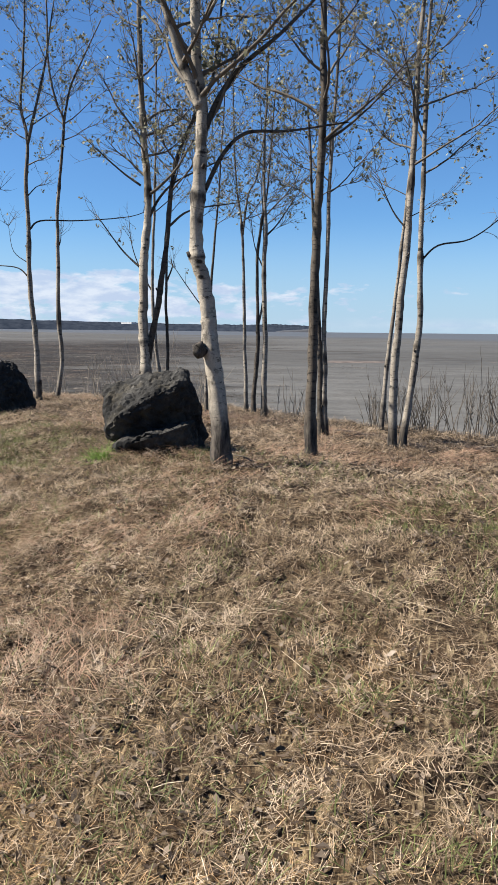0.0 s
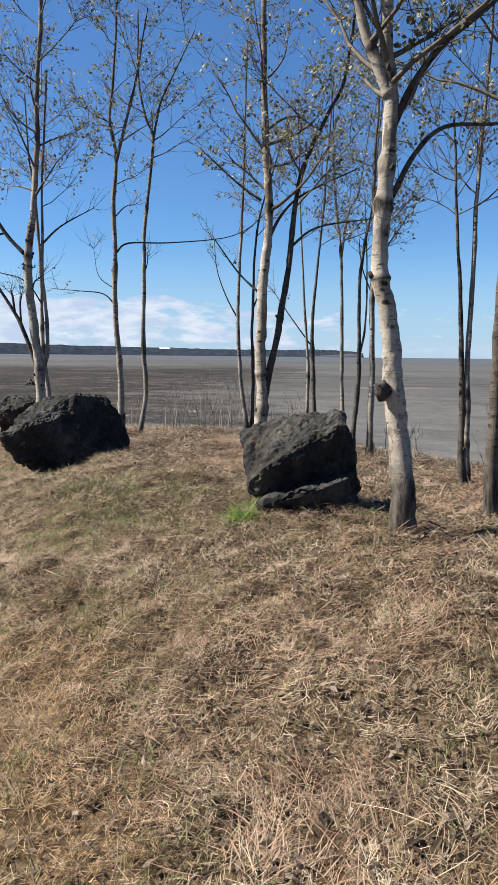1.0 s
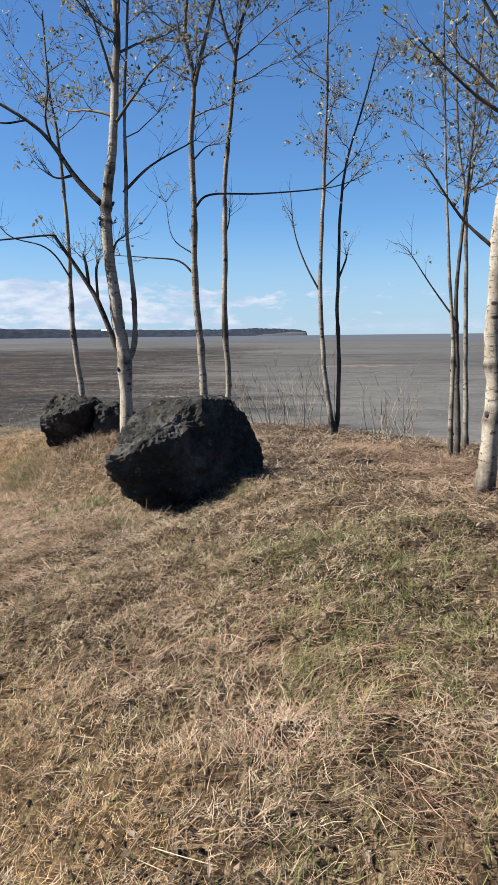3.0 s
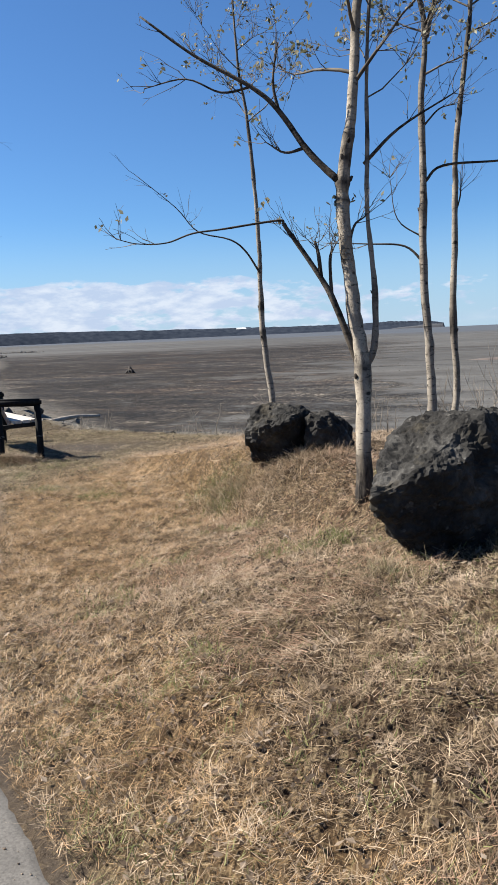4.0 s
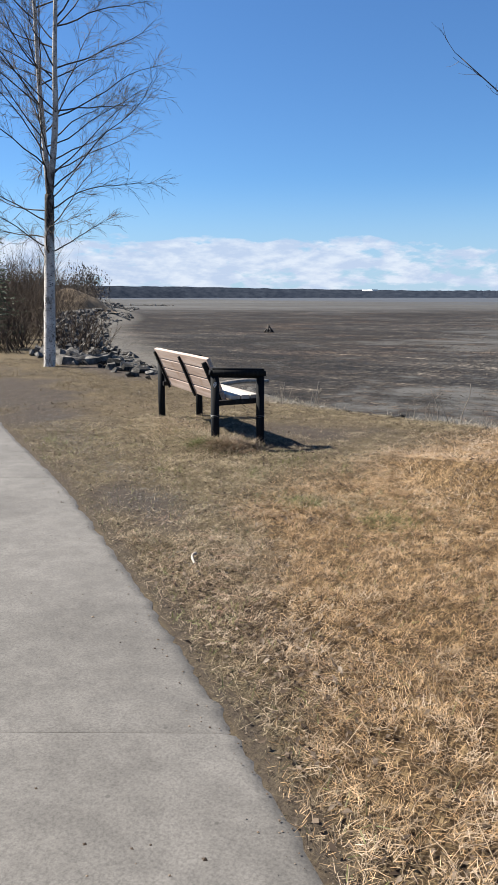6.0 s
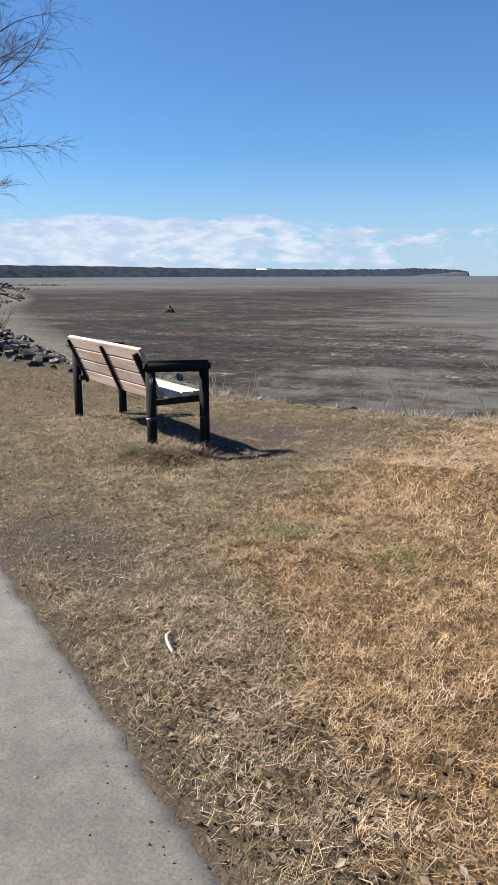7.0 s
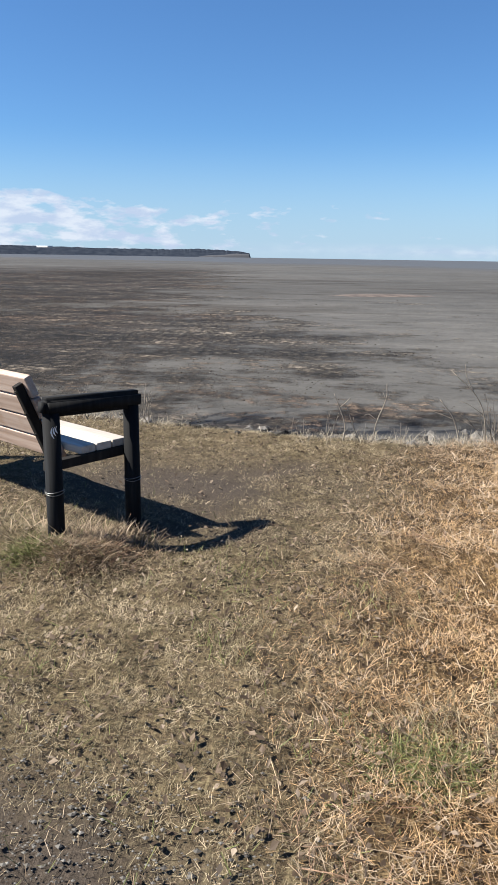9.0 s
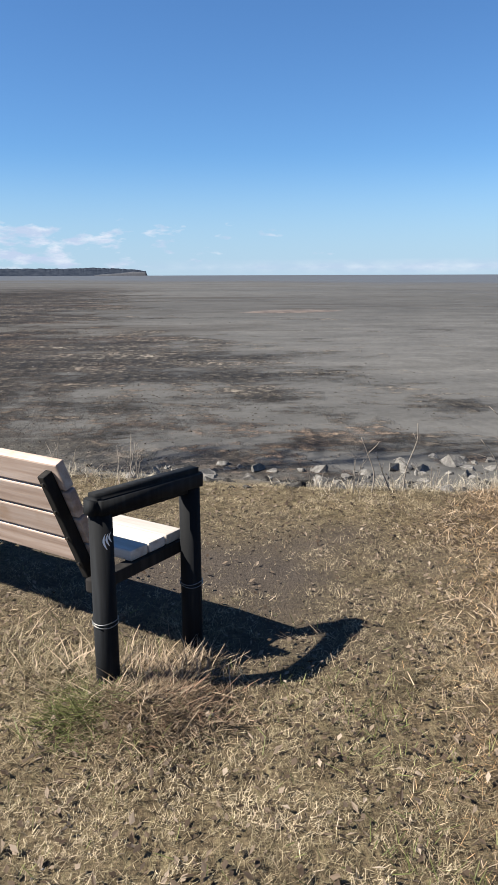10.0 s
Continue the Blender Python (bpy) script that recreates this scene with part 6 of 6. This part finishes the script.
FRESH = [(0.07, 0.12, 0.02), (0.13, 0.22, 0.04), (0.22, 0.32, 0.08)]
tuft(-0.76, 6.62, 380, 0.18, FRESH, "fresh green grass tuft against a rock", 0.035)
for x, y, n, h, pal, w in [(-8.66, 12.2, 2600, 0.09, WORN, 0.13), (-8.95, 12.45, 2000, 0.09, WORN, 0.18), (-8.37, 12.22, 2200, 0.09, MATTED[:3], 0.1), (-8.71, 12.13, 1100, 0.12, GREEN, 0.06), (-8.55, 12.25, 70, 0.2, MATTED[2:], 0.16), (-8.9, 12.4, 60, 0.18, MATTED[2:], 0.2), (-8.44, 12.14, 1500, 0.13, MATTED[:3], 0.09), (-8.38, 12.2, 500, 0.13, RUSTY, 0.08), (-8.6, 12.1, 1200, 0.1, MATTED[:3], 0.12), (-9.1, 12.2, 700, 0.09, WORN, 0.14), (-9.4, 12.9, 1200, 0.11, MATTED, 0.22), (-9.9, 13.3, 900, 0.11, MATTED, 0.2), (-8.4, 12.4, 900, 0.16, MATTED, 0.1),
                          (-3.2, 8.2, 500, 0.16, WORN, 0.1), (-2.9, 8.45, 500, 0.12, MATTED, 0.2), (-4.9, 10.45, 900, 0.2, WORN, 0.14), (-4.6, 10.22, 900, 0.16, MATTED, 0.14), (-4.3, 10.25, 900, 0.17, MATTED, 0.14), (-4.0, 10.4, 900, 0.16, MATTED, 0.14), (-4.85, 10.3, 350, 0.16, GREEN, 0.1), (-0.4, 6.55, 500, 0.12, MATTED, 0.2), (-1.6, 6.9, 500, 0.1, GREEN, 0.2), (-7.03, 10.88, 900, 0.1, GREEN, 0.09), (-6.96, 10.95, 500, 0.13, WORN, 0.12), (-6.67, 11.05, 700, 0.1, WORN, 0.16), (-6.32, 10.75, 600, 0.1, GREEN, 0.1), (-2.29, 7.24, 900, 0.09, GREEN, 0.16), (-2.05, 7.3, 500, 0.08, GREEN, 0.18), (-5.1, 10.7, 500, 0.14, GREEN, 0.14)]:
    tuft(x, y, n, h, pal, "tuft of dry grass left unmown", w, (0.5, 0.98) if h < 0.14 else (0.3, 0.9))

PALE = [(0.16, 0.13, 0.095), (0.32, 0.28, 0.21), (0.5, 0.45, 0.36)]
for x, y, h in [(-7.35, 15.05, 0.12), (-6.9, 15.1, 0.16), (-6.5, 15.05, 0.12), (-6.15, 15.05, 0.2), (-5.85, 15.1, 0.2), (-5.5, 15.05, 0.16), (-4.9, 14.9, 0.14), (-8.9, 15.35, 0.14), (-9.5, 15.5, 0.18)]:
    tuft(x, y, 230, h, PALE, "bleached grass at the lip of the bank", 0.19, (0.2, 0.9))

# ---- mud: pebbles and weed clumps ----


def scatter(name, label, n, s0, s1, off0, off1, size, mat, seed, flat=0.5, bias=1.6, clumped=False):
    r = np.random.RandomState(seed)
    s = r.uniform(s0, s1, n)
    off = off0 + (off1 - off0) * r.uniform(0, 1, n) ** bias
    a = crest(s) + off
    x, y = to_xy(a, s)
    if clumped:
        keep = vnoise(x * 0.25, y * 0.6, seed, 4) * 0.7 + vnoise(x * 1.2, y * 2.4, seed + 3, 2) * 0.5 + np.clip((-x - 6 - 0.2 * (y - 20)) * 0.06, -0.5, 0.1) > 0.6 + r.uniform(-0.1, 0.1, n)
        s, off, a, x, y = s[keep], off[keep], a[keep], x[keep], y[keep]
        n = len(s)
    z = fields(a, s)[0]
    sz = r.uniform(*size, n) * (1 + off * 0.03)
    octa = np.array([(1, 0, 0), (0, 1, 0), (-1, 0, 0), (0, -1, 0), (0.3, 0.2, 1), (-0.2, 0.1, -0.4)], float)
    tri = np.array([(0, 1, 4), (1, 2, 4), (2, 3, 4), (3, 0, 4)])
    V = octa[None] * (1 + r.uniform(-0.35, 0.35, (n, 6, 3)))
    V = V * sz[:, None, None] * np.array([1.2, 0.9, flat])
    V = V + np.stack([x, y, z], 1)[:, None]
    T = (np.arange(n) * 6)[:, None, None] + tri[None]
    return tagged(new(name, fast_mesh(name, V.reshape(-1, 3), T.reshape(-1, 3), mat, False)), label, "stones", kind="stuff")


M_WEED = leaf_material("bladder_weed", [(0.0, (0.014, 0.011, 0.008)), (0.7, (0.034, 0.027, 0.02)), (1.0, (0.1, 0.09, 0.074))], 0.0)
M_PEBBLE = leaf_material("mud_pebbles", [(0.0, (0.04, 0.036, 0.032)), (0.8, (0.1, 0.094, 0.086)), (1.0, (0.15, 0.143, 0.135))], 0.0)
scatter("seaweed", "dark weed clumps on the mud below the bank", 46000, 11, 75, 1.8, 22, (0.006, 0.022), M_WEED, 5, 0.6, 1.6, True)
scatter("pebbles", "grey pebbles strewn over the mud", 1300, 0, 60, 0.6, 40, (0.01, 0.035), M_PEBBLE, 6, 0.5, 2.2)
scatter("seaweed", "sparse weed patches far out on the mud", 700, -20, 160, 20, 110, (0.04, 0.11), M_WEED, 7, 0.1, 1.2, True)

# rust-coloured bar standing proud of the flats
bar_v, bar_f = [], []
for i in range(40):
    t = i / 39
    w = math.sin(math.pi * t) ** 0.6 * 2.5 * (1 + 0.3 * noise.noise((t * 9, 1, 0)))
    for j in range(5):
        q = (j / 4 - 0.5) * 2
        bar_v.append((-7.5 + 10.5 * t + 0.3 * q, 64.8 + 1.5 * t + w * q, MUD - 0.06 + 0.18 * (1 - q * q) * math.sin(math.pi * t) + 0.04 * noise.noise((t * 20, q * 3, 5))))
for i in range(39):
    for j in range(4):
        k = i * 5 + j
        bar_f.append((k, k + 5, k + 6, k + 1))
M_BAR = plain_material("rusty_silt", (0.022, 0.016, 0.013), (0.12, 0.092, 0.076), 0.8, 0.95)
tagged(new("mud_bar", fast_mesh("mud_bar", np.array(bar_v), np.array(bar_f), M_BAR)), "rust-brown raised bar on the mudflat", "mud bar", kind="structure")

# ---- far woods on the inland shore ----


def woods(name, label, trees, seed, mat):
    r = np.random.RandomState(seed)
    C, S = [], []
    for (x, y, h, w) in trees:
        d = math.hypot(x, y)
        n = int(100 * min(3.2, max(1.0, 330 / d)))
        u = r.normal(0, 1, (n, 3))
        u /= np.linalg.norm(u, axis=1)[:, None]
        u *= r.uniform(0.3, 1.0, (n, 1)) ** 0.5
        c = np.array([x, y, h * 0.5]) + u * np.array([w, w, h * 0.52])
        C.append(c)
        S.append(np.full(n, h * 0.075 * min(1.0, d / 320)))
    C, S = np.concatenate(C), np.concatenate(S)
    n = len(C)
    d1 = r.normal(0, 1, (n, 3)) * S[:, None] * np.array([0.6, 0.6, 1.2])
    d2 = r.normal(0, 1, (n, 3)) * S[:, None] * np.array([0.6, 0.6, 0.8])
    V = np.stack([C, C + d1, C + d2], 1).reshape(-1, 3)
    T = np.arange(n * 3).reshape(-1, 3)
    return tagged(new(name, fast_mesh(name, V, T, mat, False)), label, "woods", kind="stuff")


rw = random.Random(9)
far = []
for k in range(480):
    s = 75 + 505 * rw.random() ** 1.3
    a = float(crest(np.array([s]))[0]) - 2 - rw.random() ** 1.5 * (25 + s * 0.14)
    x, y = to_xy(a, s)
    h = rw.uniform(2.4, 7.5) * max(0.6, 1.25 - s / 600) * min(1.0, 0.25 + s / 190)
    far.append((x, y, h + ground_z(x, y), h * 0.34))
for k in range(300):
    s = 480 + 3000 * rw.random() ** 1.2
    a = float(crest(np.array([s]))[0]) - 2 - rw.random() * 60
    x, y = to_xy(a, s)
    h = rw.uniform(7, 15)
    far.append((x, y, h + ground_z(x, y), h * 0.7))
# a dry grassy mound on the shore below the woods
mg = np.linspace(-1, 1, 31)
MU, MV = np.meshgrid(mg, mg, indexing="ij")
mr = np.clip(1 - MU ** 2 - MV ** 2, 0, 1)
mound_v = np.stack([-69.5 + 5.5 * MU * 0.66 - 3.5 * MV * 0.75, 75.6 + 5.5 * MU * 0.75 + 3.5 * MV * 0.66, -0.35 + 2.7 * mr ** 1.3 * (0.8 + 0.4 * vnoise(MU * 3 + 9, MV * 3 + 9, 5, 3))], -1).reshape(-1, 3)
mi = np.arange(31 * 31).reshape(31, 31)
mound_q = np.stack([mi[:-1, :-1], mi[1:, :-1], mi[1:, 1:], mi[:-1, 1:]], -1).reshape(-1, 4)
M_MOUND = plain_material("dry_turf", (0.075, 0.053, 0.033), (0.16, 0.115, 0.07), 1.6, 0.95)
tagged(new("grass_mound", fast_mesh("grass_mound", mound_v, mound_q, M_MOUND)), "dry grassy mound on the inland shore", "mound", kind="structure")
woods("far_woods", "grey-brown leafless woods along the inland shore", far, 3, M_WOODS)

# ---- grit on the walkway and along its ragged edge ----


def grit(name, label, n, a0, a1, s0, s1, size, mat, seed, edge=False):
    r = np.random.RandomState(seed)
    s = r.uniform(s0, s1, n)
    a = path_edge(s) - 2.98 + a0 + (a1 - a0) * (r.uniform(0, 1, n) ** 0.5 if not edge else np.clip(r.normal(0.55, 0.2, n), 0, 1))
    x, y = to_xy(a, s)
    keep = vnoise(x * 1.6, y * 1.6, seed, 3) > r.uniform(0.2, 0.75, n)
    a, x, y = a[keep], x[keep], y[keep]
    n = len(x)
    z = np.where(a < path_edge(to_as(x, y)[1]) - 0.01, 0.013, np.maximum(fields(a, to_as(x, y)[1])[0], 0.004) + 0.006)
    octa = np.array([(1, 0, 0), (0, 1, 0), (-1, 0, 0), (0, -1, 0), (0.2, 0.1, 1)], float)
    tri = np.array([(0, 1, 4), (1, 2, 4), (2, 3, 4), (3, 0, 4)])
    V = octa[None] * (1 + r.uniform(-0.4, 0.4, (n, 5, 3))) * (r.uniform(size[0], size[1], n) * r.uniform(0.4, 1, n))[:, None, None] * np.array([1.3, 0.9, 0.6]) + np.stack([x, y, z], 1)[:, None]
    T = (np.arange(n) * 5)[:, None, None] + tri[None]
    return tagged(new(name, fast_mesh(name, V.reshape(-1, 3), T.reshape(-1, 3), mat, False)), label, "grit", kind="stuff")


grit("grit", "dark crumbs of soil strewn on the walkway", 500, 1.2, 2.98, 2, 22, (0.003, 0.009), M_LITTER, 21)
grit("grit", "brown soil and grit along the walkway edge", 16000, 2.84, 3.3, 2, 20, (0.002, 0.006), M_LITTER, 22, True)
grit("grit", "pale pebbles in the bare patch", 13000, 2.95, 4.1, 11.0, 19.0, (0.002, 0.009), M_PEBBLE, 23, True)
